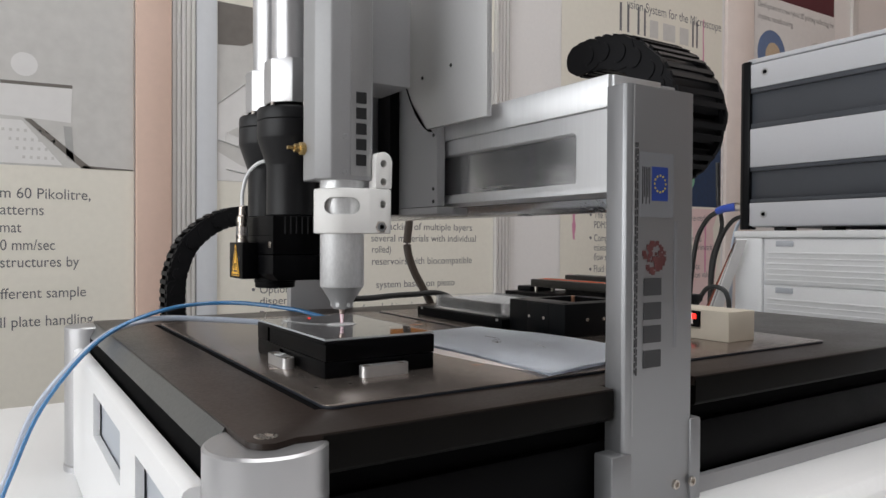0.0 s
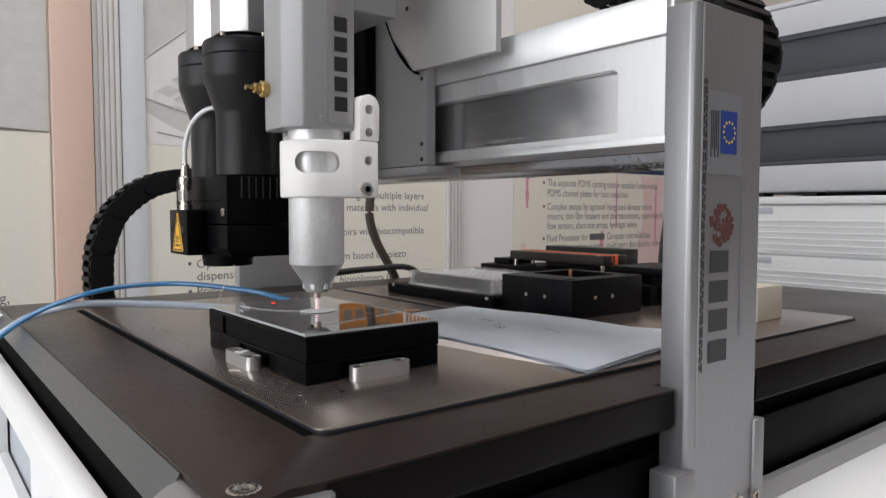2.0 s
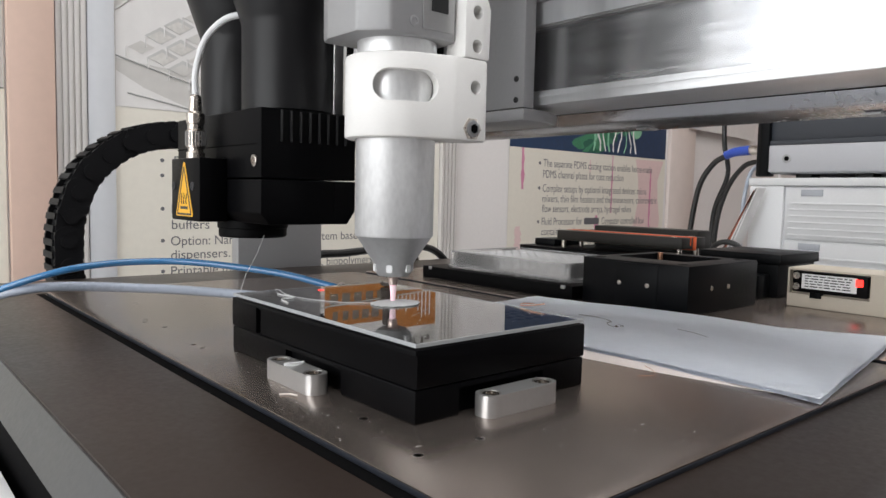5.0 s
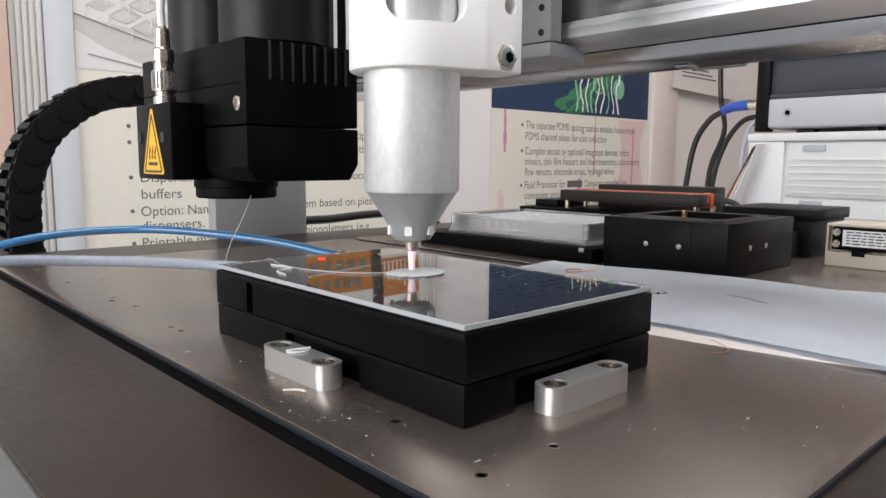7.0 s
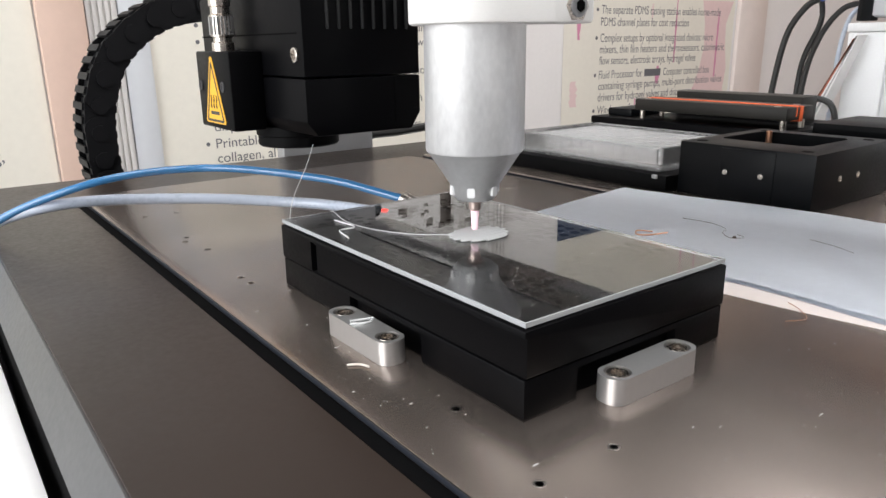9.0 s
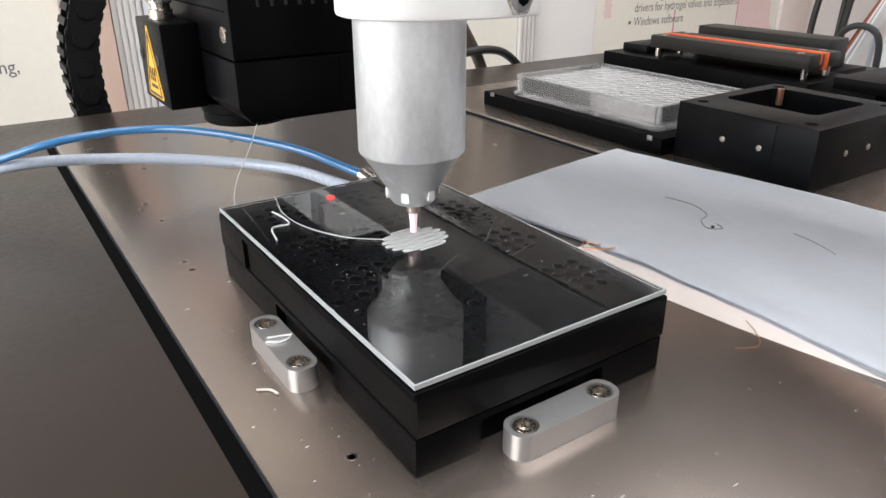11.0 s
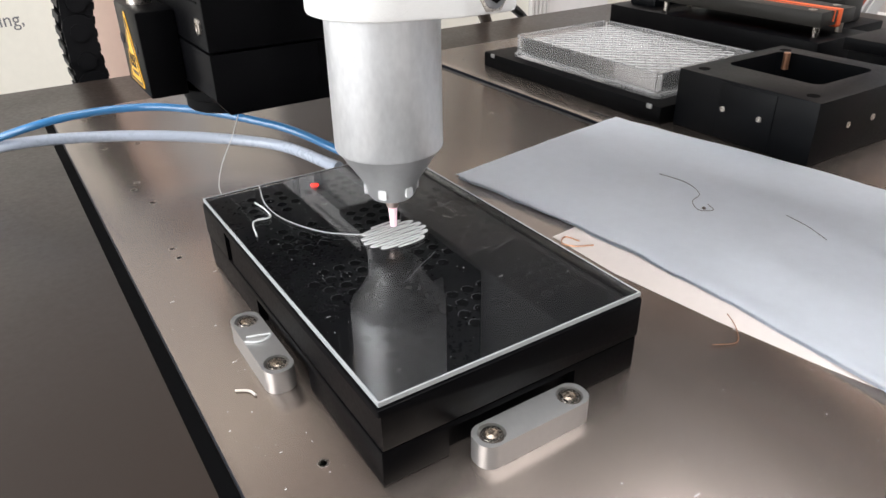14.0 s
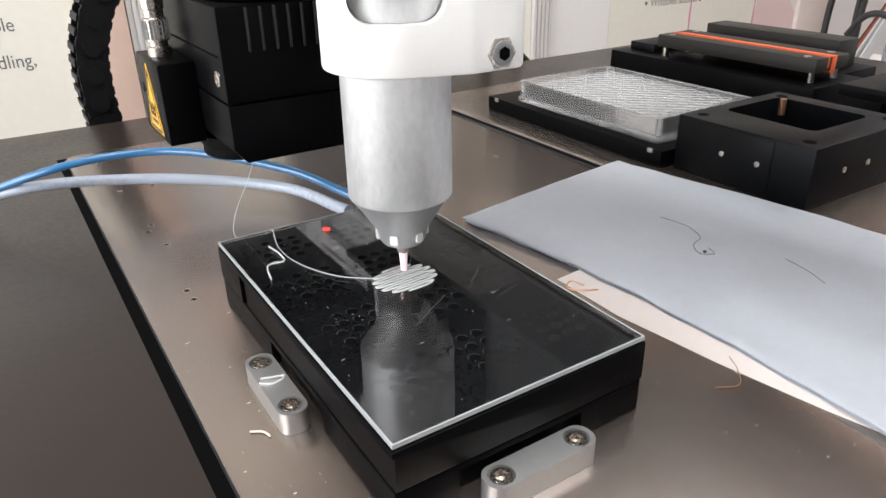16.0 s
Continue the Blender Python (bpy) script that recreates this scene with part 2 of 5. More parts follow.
def finish(name, bm, material, base, smooth=True):
    me = bpy.data.meshes.new(name)
    bmesh.ops.translate(bm, vec=-Vector(base), verts=bm.verts)
    bmesh.ops.scale(bm, vec=(0.001,) * 3, verts=bm.verts)
    bm.to_mesh(me)
    bm.free()
    me.materials.append(material)
    if smooth:
        for p in me.polygons:
            p.use_smooth = True
        me.set_sharp_from_angle(angle=radians(34))
    return me


def thing(name, base, label, category, group="", kind=""):
    ob = new(name)
    ob.empty_display_size = 0.01
    ob.location = V(base)
    BASE[ob.name] = base
    return tagged(ob, label, category, group, kind)


def single(name, bm, material, base, label, category="", group="", kind="", smooth=True):
    ob = new(name, finish(name, bm, material, base, smooth))
    ob.location = V(base)
    BASE[ob.name] = base
    return tagged(ob, label, category, group, kind)


def part(name, bm, material, parent, label="", smooth=True):
    base = BASE[parent.name]
    ob = new(name, finish(name, bm, material, base, smooth))
    ob.parent = parent
    BASE[ob.name] = base
    if label:
        tagged(ob, label)
    return ob


def B(*a, **k):
    return box(bmesh.new(), *a, **k)


def cut(ob, bms):
    """Cuts openings into a mesh object; the cutters are removed afterwards."""
    base = BASE[ob.name]
    gone = []
    for bm in bms:
        c = new("cutter", finish("cutter", bm, M_BLACK, base, False))
        c.matrix_world = Matrix.Translation(V(base))
        mod = ob.modifiers.new("opening", 'BOOLEAN')
        mod.operation, mod.solver, mod.object = 'DIFFERENCE', 'EXACT', c
        gone.append(c)
    bpy.context.view_layer.update()
    dg = bpy.context.evaluated_depsgraph_get()
    me = bpy.data.meshes.new_from_object(ob.evaluated_get(dg))
    old = ob.data
    ob.modifiers.clear()
    ob.data = me
    me.set_sharp_from_angle(angle=radians(34))
    bpy.data.meshes.remove(old)
    for c in gone:
        d = c.data
        bpy.data.objects.remove(c)
        bpy.data.meshes.remove(d)
    return ob


def ring(cx, cy, r, a0, a1, n):
    return [(cx + r * math.cos(radians(a0 + (a1 - a0) * i / n)), cy + r * math.sin(radians(a0 + (a1 - a0) * i / n))) for i in range(n + 1)]


def rrect(x0, x1, y0, y1, r, n=6):
    return ring(x1 - r, y1 - r, r, 0, 90, n) + ring(x0 + r, y1 - r, r, 90, 180, n) + ring(x0 + r, y0 + r, r, 180, 270, n) + ring(x1 - r, y0 + r, r, 270, 360, n)


def screw(name, at, axis, r, parent, material=None, h=1.6, label=""):
    """A hexagon-socket screw head with a recess, along an axis ('x-', 'y-' or 'z')."""
    bm = bmesh.new()
    lathe(bm, [(r, 0), (r, h * 0.85), (r * 0.92, h), (r * 0.62, h), (r * 0.58, h * 0.2), (0.05, h * 0.12)], (0, 0, 0), 'z', 18)
    m = {'z': Matrix(), 'y-': Matrix.Rotation(radians(90), 4, 'X'), 'x-': Matrix.Rotation(radians(-90), 4, 'Y')}[axis]
    bmesh.ops.transform(bm, matrix=Matrix.Translation(at) @ m, verts=bm.verts)
    return part(name, bm, material or M_STEEL, parent, label)


# ---- the booth ----
WALL_Y = 1280
single("floor", B(-2600, 3600, -2600, 1400, -960, -930), mat("hall_floor_carpet", (0.16, 0.15, 0.15), 0.9, 0, 0.1, 20, 0.3), (0, 0, -930), "dark grey carpet floor of the exhibition hall", kind="structure")
single("wall_back", B(-2000, 3600, WALL_Y, WALL_Y + 40, -930, 1300), M_WALL, (0, WALL_Y, -930), "white laminated booth partition wall", kind="structure")
# Unseen wall; its brown is chosen to tint the plate's reflection.
single("unseen_wall_side", B(3560, 3600, -2600, WALL_Y, -930, 2400), mat("reflected_side_brown", (0.26, 0.16, 0.11), 0.7, 0, 0.05, 3), (3560, 0, -930), "unseen side wall, brown added for warm reflections in the plate", kind="structure")
single("wall_front", B(-2600, 3560, -2600, -2560, -930, 2400), mat("hall_wall_dim", (0.25, 0.24, 0.24), 0.8, 0, 0.1, 3), (0, -2600, -930), "dim far wall of the hall", kind="structure")
single("ceiling", B(-2640, 3600, -2600, 1400, 2400, 2440), mat("hall_ceiling_dark", (0.03, 0.03, 0.035), 0.9, 0, 0.2, 3), (0, 0, 2400), "dark hall ceiling", kind="structure")
w = single("wall_west", B(-2640, -2600, -2600, 1400, -930, 2400), M_WALL, (-2600, 0, -930), "hall wall with a wide window opening", kind="structure")
cut(w, [B(-2700, -2500, -1300, 1200, -200, 1700)])
# Out of view; toned to warm and brighten what the plate reflects.
single("unseen_wall_north", B(-2600, 3600, 1390, 1430, 1300, 2400), mat("reflected_wall_brown", (0.26, 0.21, 0.18), 0.9, 0, 0.1, 3), (0, 1400, 1300), "unseen brownish wall above the booth partition, added for plate reflections", kind="structure")

tbl = thing("exhibition_table", (250, 100, -930), "white exhibition table under the printer", "table")
part("tabletop", B(-420, 1500, -760, 760, -185, -153, bev=3), M_WHITE, tbl)
for lx in (-380, 1440):
    for ly in (-720, 700):
        part("table_leg", B(lx, lx + 40, ly, ly + 40, -930, -185, bev=2), M_ALUM, tbl)

# unseen ceiling panels, added as fixtures for the overhead area lamps
def added_ceiling_panel(x0, x1, y0, y1, nx, ny, colour, label):
    t = thing("added_ceiling_panel", ((x0 + x1) / 2, (y0 + y1) / 2, 2400), label, "ceiling light", "ceiling lights")
    gm = glow("added_panel_glow_%d" % x0, colour, 0.4)
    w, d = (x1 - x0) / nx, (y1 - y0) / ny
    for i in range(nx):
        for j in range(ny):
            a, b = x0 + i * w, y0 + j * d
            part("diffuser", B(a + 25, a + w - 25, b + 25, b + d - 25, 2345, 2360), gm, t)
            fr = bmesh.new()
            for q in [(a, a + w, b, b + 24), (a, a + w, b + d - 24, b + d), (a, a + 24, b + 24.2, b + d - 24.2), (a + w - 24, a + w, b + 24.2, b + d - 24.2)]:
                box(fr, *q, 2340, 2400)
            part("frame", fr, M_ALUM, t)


added_ceiling_panel(-1100, 1900, -1700, 500, 3, 2, (1.0, 0.98, 0.97), "unseen white ceiling panel grid added as light source over the booth")
added_ceiling_panel(2150, 3350, -550, 950, 1, 2, (1.0, 0.88, 0.8), "unseen warm ceiling panel added to brighten the steel plate")

# wall posts of the booth system
for k, (x0, x1) in enumerate([(176, 228), (1085, 1146), (3060, 3110)]):
    bm = bmesh.new()
    pts = []
    n = 5
    wdt = (x1 - x0) / n
    for i in range(n):
        a = x0 + i * wdt
        pts += [(a, WALL_Y - 14), (a + wdt * 0.55, WALL_Y - 14), (a + wdt * 0.6, WALL_Y - 8), (a + wdt * 0.95, WALL_Y - 8)]
    pts += [(x1, WALL_Y - 1), (x0, WALL_Y - 1)]
    prism(bm, pts, -930, 1300)
    single("trim_%d" % (k + 1), bm, mat("post_white_alu", (0.7, 0.68, 0.66), 0.4, 0.2, 0.03, 20), (x0, WALL_Y, -930), "ribbed white aluminium booth post", kind="structure")
single("trim_4", B(100, 173, WALL_Y - 22, WALL_Y - 1, -930, 1300, bev=2), M_PILLAR, (136, WALL_Y, -930), "salmon tinted booth pillar panel", kind="structure")
single("trim_5", B(229, 276, WALL_Y - 10, WALL_Y - 1, -930, 1300, bev=1), M_POSTBLUE, (250, WALL_Y, -930), "pale grey booth panel strip", kind="structure")
single("trim_6", B(2165, 2330, WALL_Y - 16, WALL_Y - 1, -930, 1300, bev=2), mat("booth_pillar_pale", (0.7, 0.62, 0.58), 0.6), (2250, WALL_Y, -930), "salmon tinted booth pillar panel", kind="structure")

# ---- printer base ----
base = thing("printer_base", (250, 150, -153), "brown printer deck on white slotted housing with silver posts", "machine base")
DX0, DX1, DY0, DY1 = -79, 640, -105, 430
deck = [(139, DY0), (139, -94), (213, -94), (213, DY0), (DX1, DY0), (DX1, DY1), (DX0, DY1)] + ring(DX0 + 11.5, DY0 + 8, 11.5, 180, 262, 6) + [(-58, DY0 + 1), (-50, DY0)]
part("deck_top", prism(bmesh.new(), deck, -8, -2, bev=0.5), M_DECK, base, "brown anodised deck top")
part("edge_band", prism(bmesh.new(), [(-86.5, -15), (-79.6, -3), (-77, -3), (-77, -15)], -68, DY1 - 25, 'y'), mat("edge_satin_metal", (0.14, 0.145, 0.15), 0.34, 0.9, 0.03, 40, 0.02), base, "satin grey metal bevelled side edge")
part("side_core", B(-86.2, -77.2, -64, DY1 - 36, -39.5, -15.2), M_GROOVE, base, "black recess under the side edge")
part("core", B(-76, DX1 - 10, DY0 + 16, DY1 - 8, -150, -8.2), M_GROOVE, base, "black inner body")
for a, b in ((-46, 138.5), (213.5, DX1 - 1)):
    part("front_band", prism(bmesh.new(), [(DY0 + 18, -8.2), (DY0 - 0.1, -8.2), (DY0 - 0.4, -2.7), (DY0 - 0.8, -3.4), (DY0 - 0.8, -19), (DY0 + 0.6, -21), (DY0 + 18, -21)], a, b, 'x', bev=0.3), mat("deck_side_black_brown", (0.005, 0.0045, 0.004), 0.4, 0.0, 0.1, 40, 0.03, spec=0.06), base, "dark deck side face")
part("front_body", B(-36, DX1 - 4, DY0 + 11, DY0 + 18, -70, -36, bev=0.8), M_BLACKM, base)
part("front_strip", prism(bmesh.new(), [(DY0 - 2, -78), (DY0 + 3, -70), (DY0 + 8, -70), (DY0 + 8, -78)], -30, DX1 - 4, 'x'), M_GREY, base, "grey aluminium ledge strip")
part("front_cover", prism(bmesh.new(), [(DY0 - 60, -150), (DY0 - 60, -92), (DY0 - 55, -84), (DY0 - 46, -79), (DY0 - 36, -78.2), (DY0 + 6, -78.2), (DY0 + 6, -150)], -34, DX1 + 6, 'x', bev=0.8), M_WHITE, base, "white front cover")
sp = part("side_panel", prism(bmesh.new(), [(-101, -150), (-101, -30), (-100, -27.4), (-97.6, -25.9), (-94, -25.6), (-89.5, -26.8), (-89.5, -39.8), (-96, -39.8), (-96, -150)], -76, DY1 - 32, 'y'), M_WHITE, base, "white side panel with square openings")
cut(sp, [B(-120, -80, a, b, -76, -40.5) for a, b in ((-70, 41), (98, 237))])
# The shaded white interior behind the openings is painted grey-blue.
part("inner_panel", B(-94.5, -91, -75.5, DY1 - 33, -148, -40), mat("inner_panel_shade_grey", (0.42, 0.45, 0.49), 0.5), base, "inner panel behind the openings, its shade painted grey")
for k, (cx, cy) in enumerate([(-67.5, -92), (-83.5, 418), (DX1 - 20, -92), (DX1 - 20, 414)]):
    r = 28 if k != 1 else 24
    post = part("corner_post", lathe(bmesh.new(), [(r + 1, -153), (r + 1, -147), (r - 0.5, -146), (r, -145), (r, -46), (r - 0.7, -45.4), (r - 0.7, -44.6), (r, -44), (r, -6.2), (r - 1.2, -5)], (cx, cy, 0), seg=56), M_POST, base, "satin silver corner post")
    bm = bmesh.new()
    lathe(bm, [(5.4, -2.2), (5.4, -1.9), (4.9, -1.75), (3.0, -1.8), (2.7, -1.95), (0.1, -1.96)], (cx - 1.5, cy - 3.5 if k in (0, 2) else cy + 2, 0), seg=20)
    part("bolt", bm, M_STEEL, post, "steel socket bolt")
# recessed work plates and the dark joint round them
P0, P1, Q0, Q1 = -27, 440, -66, 355
GX0, GX1 = 213, 221


def plate(x0, x1, r=7):
    return prism(bmesh.new(), rrect(x0, x1, Q0, Q1, r), -0.5, 0, bev=0.15)


for a, b in ((P0, GX0), (GX1, P1)):
    part("plate_body", prism(bmesh.new(), rrect(a - 0.25, b + 0.25, Q0 - 0.25, Q1 + 0.25, 7), -2, -0.5, bev=0.2), M_PLSIDE, base, "blue-black plate edge")


wp1 = part("work_plate", plate(P0, GX0), M_PLATE, base, "brushed grey steel work plate with threaded holes")
wp2 = part("work_plate", plate(GX1, P1), M_PLATE, base, "brushed grey steel work plate")
part("rail_strip", B(GX0 + 3.0, GX0 + 5.6, Q0 + 2, Q1 - 2, -2, -1.2), M_EDGE, base)
part("side_channel", B(P0 - 4.6, P0 - 0.4, Q0 + 5, Q1 + 2, -2, -1.85), M_GROOVE, base, "black channel beside the plate")
part("side_channel", B(P0 - 4.6, GX1, Q1 + 0.4, Q1 + 3, -2, -1.85), M_GROOVE, base)
part("side_channel", B(GX0 + 0.4, GX0 + 2.9, Q0 + 2, Q1 - 2, -2, -1.8), M_GROOVE, base)
HOLE = bmesh.new()
lathe(HOLE, [(1.45, 0.03), (1.35, 0.06), (1.1, 0.06), (0.95, 0.03), (0.02, 0.03)], (0, 0, 0), seg=14)
hole_me = finish("threaded_hole", HOLE, M_EDGE, (0, 0, 0))
hole_me.materials.append(M_STEEL)
# Far half of each hole floor uses bright steel, a painted glint crescent.
for p in hole_me.polygons:
    p.material_index = 1 if p.center.xy.length > 0.00098 or p.center.y > 0.0001 else 0
holes = [(-8, 15), (-13.6, -19), (8.5, -19.4), (-10, 145.5), (-9.6, 137), (-6.3, 192.7), (-7, 219), (-10, 211.5), (-10.6, 275), (5, 274),
         (182.5, 207.4), (89, 217), (118.3, -4.5), (123, 267), (60, 300), (110, 330), (170, 300), (30, 330), (140, 205), (-12, 330), (240, 320), (390, 20), (395, 300)]
for hx, hy in holes:
    o = new("threaded_hole", hole_me)
    o.parent = wp1 if hx < GX0 else wp2
    o.location = V((hx - BASE[base.name][0], hy - BASE[base.name][1], 0 - BASE[base.name][2]))
# engraved note on the second plate, illegible
for i in range(8):
    bm = B(229, 231.6, 176 - i * 3.4, 178.4 - i * 3.4, 0, 0.08)
    part("engraving", bm, M_EDGE, wp2)
# ---- gantry ----
g = thing("gantry", (171, 150, -75), "brushed aluminium bridge gantry with two columns", "gantry")
col = part("front_column", prism(bmesh.new(), [(141, -96), (141, -109), (142.2, -111.2), (145, -112), (200, -112), (202, -110.5), (202, -96)], -78, 178.6, bev=0.5), M_COL, g, "satin aluminium front column")
part("column_groove", B(146.6, 147.6, -112.35, -112, -30, 178), M_GREY, col)
part("foot_bracket", B(199, 209, -113.5, -98, -78, -26, bev=1.2), M_COL, col)
part("foot_bracket", B(130, 147, -113, -98, -78, -40, bev=1.4), M_COL, col)
for bx, bz in [(186.3, -65.5), (199.8, -65.4), (138, -72), (150, -72)]:
    screw("bolt", (bx, -113.4 if bx > 195 or bx < 147 else -112, bz), 'y-', 3.0, col)
rc = part("rear_column", B(141, 226, 433, 447, -75, 180, bev=1.2), M_GREY, g, "grey rear column")
beam = part("beam", B(147, 189, -96, 433, 115.5, 187, bev=0.5), M_BEAM, g, "aluminium beam with slotted cover")
cut(beam, [B(140, 149, -88, 398, 120, 167), B(140, 153, -64, 398, 123, 155)])
part("beam_rail", B(144, 148, -94, 398, 167.2, 187.3, bev=0.8), M_BEAM, beam, "bright upper rail")
pan = part("cover_panel", prism(bmesh.new(), [(-92, 119.6), (398, 119.6), (398, 121)] + [(-60, 121)] + ring(-60, 125, 4, 270, 180, 5) + ring(-60, 151.5, 4, 180, 90, 5) + [(398, 155.5), (398, 166.8), (-92, 166.8)], 146.6, 149.5, 'x'), M_BEAM, beam, "brushed cover with a long rounded slot")
part("slot_floor", B(152.2, 152.9, -62, 396, 123.2, 154.8), mat("slot_floor_brushed", (0.66, 0.665, 0.675), 0.22, 0.95, 0.1, 30, 0.01, (1, 0.05, 1)), beam, "brushed slot floor")
part("underside_groove", B(186.6, 188.6, -94, 398, 115.2, 115.6), M_GROOVE, beam)
part("underside_tray", prism(bmesh.new(), [(189.4, 115.4), (192, 112), (198, 108.5), (214, 106.6), (214, 110), (205, 115.4)], -94, 398, 'y'), M_TRAY, g, "pale grey tray under the beam")
part("rear_cover", B(189.4, 205, -94, 398, 116, 186, bev=0.6), M_GREY, g)
for yy in (-70, -52, 60):
    part("tray_slot", B(203, 213, yy, yy + 7, 106.2, 107.2), M_GREY, g)

# prints on the column: label, flag, round mark, word mark as plain blocks
FY = -112.3
part("label_film", B(151.5, 182, FY, FY + 0.2, 100, 139), M_LABELG, col, "pale label film")
fl = part("flag", B(162.3, 176.6, FY - 0.25, FY - 0.02, 110, 130.5), M_FLAG, col, "blue flag with a ring of gold stars")
bm = bmesh.new()
for i in range(12):
    a = i * math.pi / 6
    lathe(bm, [(0.7, 0), (0.7, 0.15)], (169.4 + 5 * math.cos(a), FY - 0.5, 120.3 + 5 * math.sin(a)), 'y', 6)
part("stars", bm, M_STAR, fl)
for i in range(5):
    part("print_line", B(154 + i * 1.5, 154.7 + i * 1.5, FY - 0.2, FY, 112 if i % 2 else 108, 130), M_INK, col)
bm = bmesh.new()
rnd = random.Random(5)
for i in range(60):
    a, q = rnd.uniform(0, 6.28), math.sqrt(rnd.random()) * 9.4
    s = rnd.uniform(0.7, 1.7)
    box(bm, 165.3 + q * math.cos(a) - s, 165.3 + q * math.cos(a) + s, FY - 0.02 - 0.002 * i, FY + 0.15, 75.7 + q * math.sin(a) - s, 75.7 + q * math.sin(a) + s)
part("round_mark", bm, M_MAROON, col, "mottled maroon round mark")
# the word mark: four block shapes
X0, X1 = 156, 171.5
def strokes(*rects):
    bm = bmesh.new()
    for a, b, c, d in rects:
        box(bm, a, b, FY - 0.2, FY, c, d)
    return bm
for za in (53, 38.5, 24.5, 9.5):
    part("mark_block", strokes((X0, X1, za, za + 10.4)), M_INK, col)
for k in range(2):
    z = 144
    while z > 8:
        L = rnd.uniform(2, 6)
        part("print_line", B(147.9 + k * 1.7, 148.9 + k * 1.7, FY - 0.1, FY + 0.02, z - L, z), M_INK, col)
        z -= L + 1.1
part("sticker_film", B(183, 186, FY, FY + 0.2, 20, 98), M_LABELG, col)

# ---- carriage and vertical axis ----
c = thing("carriage", (140, 130, 107), "grey lacquered tool carriage with a curved cover plate", "carriage")
part("side_plate", prism(bmesh.new(), [(88, 113.6), (166, 113.6), (166, 330), (88, 330)], 136, 143.8, 'x', bev=0.5), M_GREY, c)
part("foot_plate", prism(bmesh.new(), [(136.2, 88), (152, 88), (173, 97), (173, 166), (136.2, 166)], 107.2, 113.2, bev=0.5), M_GREY, c, "grey foot plate under the beam")
cv = [(13, 176), (96, 177)] + [(104, 182), (114, 191), (124, 206), (134, 224), (143, 245), (150, 268), (156, 300), (160, 330)] + [(13, 330)]
part("cover_plate", prism(bmesh.new(), cv, 131, 135.6, 'x', bev=0.5), mat("pale_grey_cover", (0.5, 0.5, 0.5), 0.4, 0.2, 0.03, 30, 0.03), c, "large pale grey cover with a curved edge")
part("cover_edge", prism(bmesh.new(), [(y - 2.5, z - 2.5) for y, z in cv[1:-1]] + [(y + 0.4, z + 0.4) for y, z in cv[1:-1]][::-1], 130.4, 135, 'x'), M_BLACKM, c)
for yy, zz in [(93, 172), (93, 128), (93, 117.5), (103, 220), (60, 222), (160, 116), (160, 180)]:
    screw("screw", (135.9 if zz < 200 else 130.9, yy, zz), 'x-', 1.5, c, M_EDGE, 0.5)
z_ax = thing("vertical_axis", (120, 180, 107), "aluminium vertical guide rails with black slots", "guide rail")
part("back_plate", B(126, 135.5, 150, 260, 108, 330, bev=0.6), M_BLACKM, z_ax)
for ry in (172, 196, 222):
    rail = part("rail", B(108, 126, ry, ry + 16, 112, 330, bev=0.6), M_ALU, z_ax, "extruded aluminium rail")
    part("slot", B(107.6, 108.2, ry + 4.5, ry + 11.5, 118, 330), M_GROOVE, rail)
part("end_plate", B(106, 128, 160, 258, 107, 111.6, bev=0.5), M_BLACKM, z_ax)
for ry in (168, 192, 218, 244):
    screw("screw", (105.9, ry, 113.5), 'x-', 1.4, z_ax, M_INK, 0.5)

# ---- black dispensing head ----
h = thing("dispensing_head", (33, 150, 46), "black anodised dispensing head with cooling fins and warning sticker", "print head")
HX0, HX1, HY0, HY1 = 8.5, 56, 118, 214
low = prism(bmesh.new(), [(HX0, 59), (HX0 + 4, 54), (HX1 - 4, 54), (HX1, 60), (HX1, 73.6), (HX0, 73.6)], HY0, HY1, 'y', bev=0.5)
part("lower_body", low, M_BLACK, h)
part("upper_body", B(HX0, HX1, HY0, HY1, 74.1, 104, bev=0.8), M_BLACK, h)
part("seam_plate", B(44.2, 44.7, HY0 - 0.25, HY0 + 0.1, 57, 73), M_GROOVE, h)
for i in range(8):
    part("cooling_fin", B(17.5 + i * 4.6, 18.3 + i * 4.6, HY0 - 1.0, HY0 + 0.2, 90, 103.4, bev=0.2), M_EDGE, h)
part("side_seam", B(HX0 - 0.25, HX0 + 0.1, 122, HY1, 88.4, 88.9), M_GROOVE, h)
screw("screw", (HX0, 124, 81.5), 'x-', 2.6, h, M_STEEL, 0.8)
part("lens_mount", lathe(bmesh.new(), [(12, 46.3), (15.4, 46.5), (16, 47.2), (16, 50.6), (16.6, 51), (16.6, 54.5)], (25, 160, 0), seg=40), M_BLACKM, h)
sb = part("sensor_box", B(-4.5, HX0, 152, 187, 54, 83, bev=0.8), M_BLACK, h)
TX = -4.75
tri_in = [(161.5, 57), (178.5, 57), (170, 79)]
st = part("warning_sticker", prism(bmesh.new(), [(160.2, 56), (179.8, 56), (180.4, 57), (170.8, 81), (169.2, 81), (159.6, 57)], TX, TX + 0.2, 'x'), M_YELLOW, sb, "yellow triangular hot surface warning")
bm = bmesh.new()
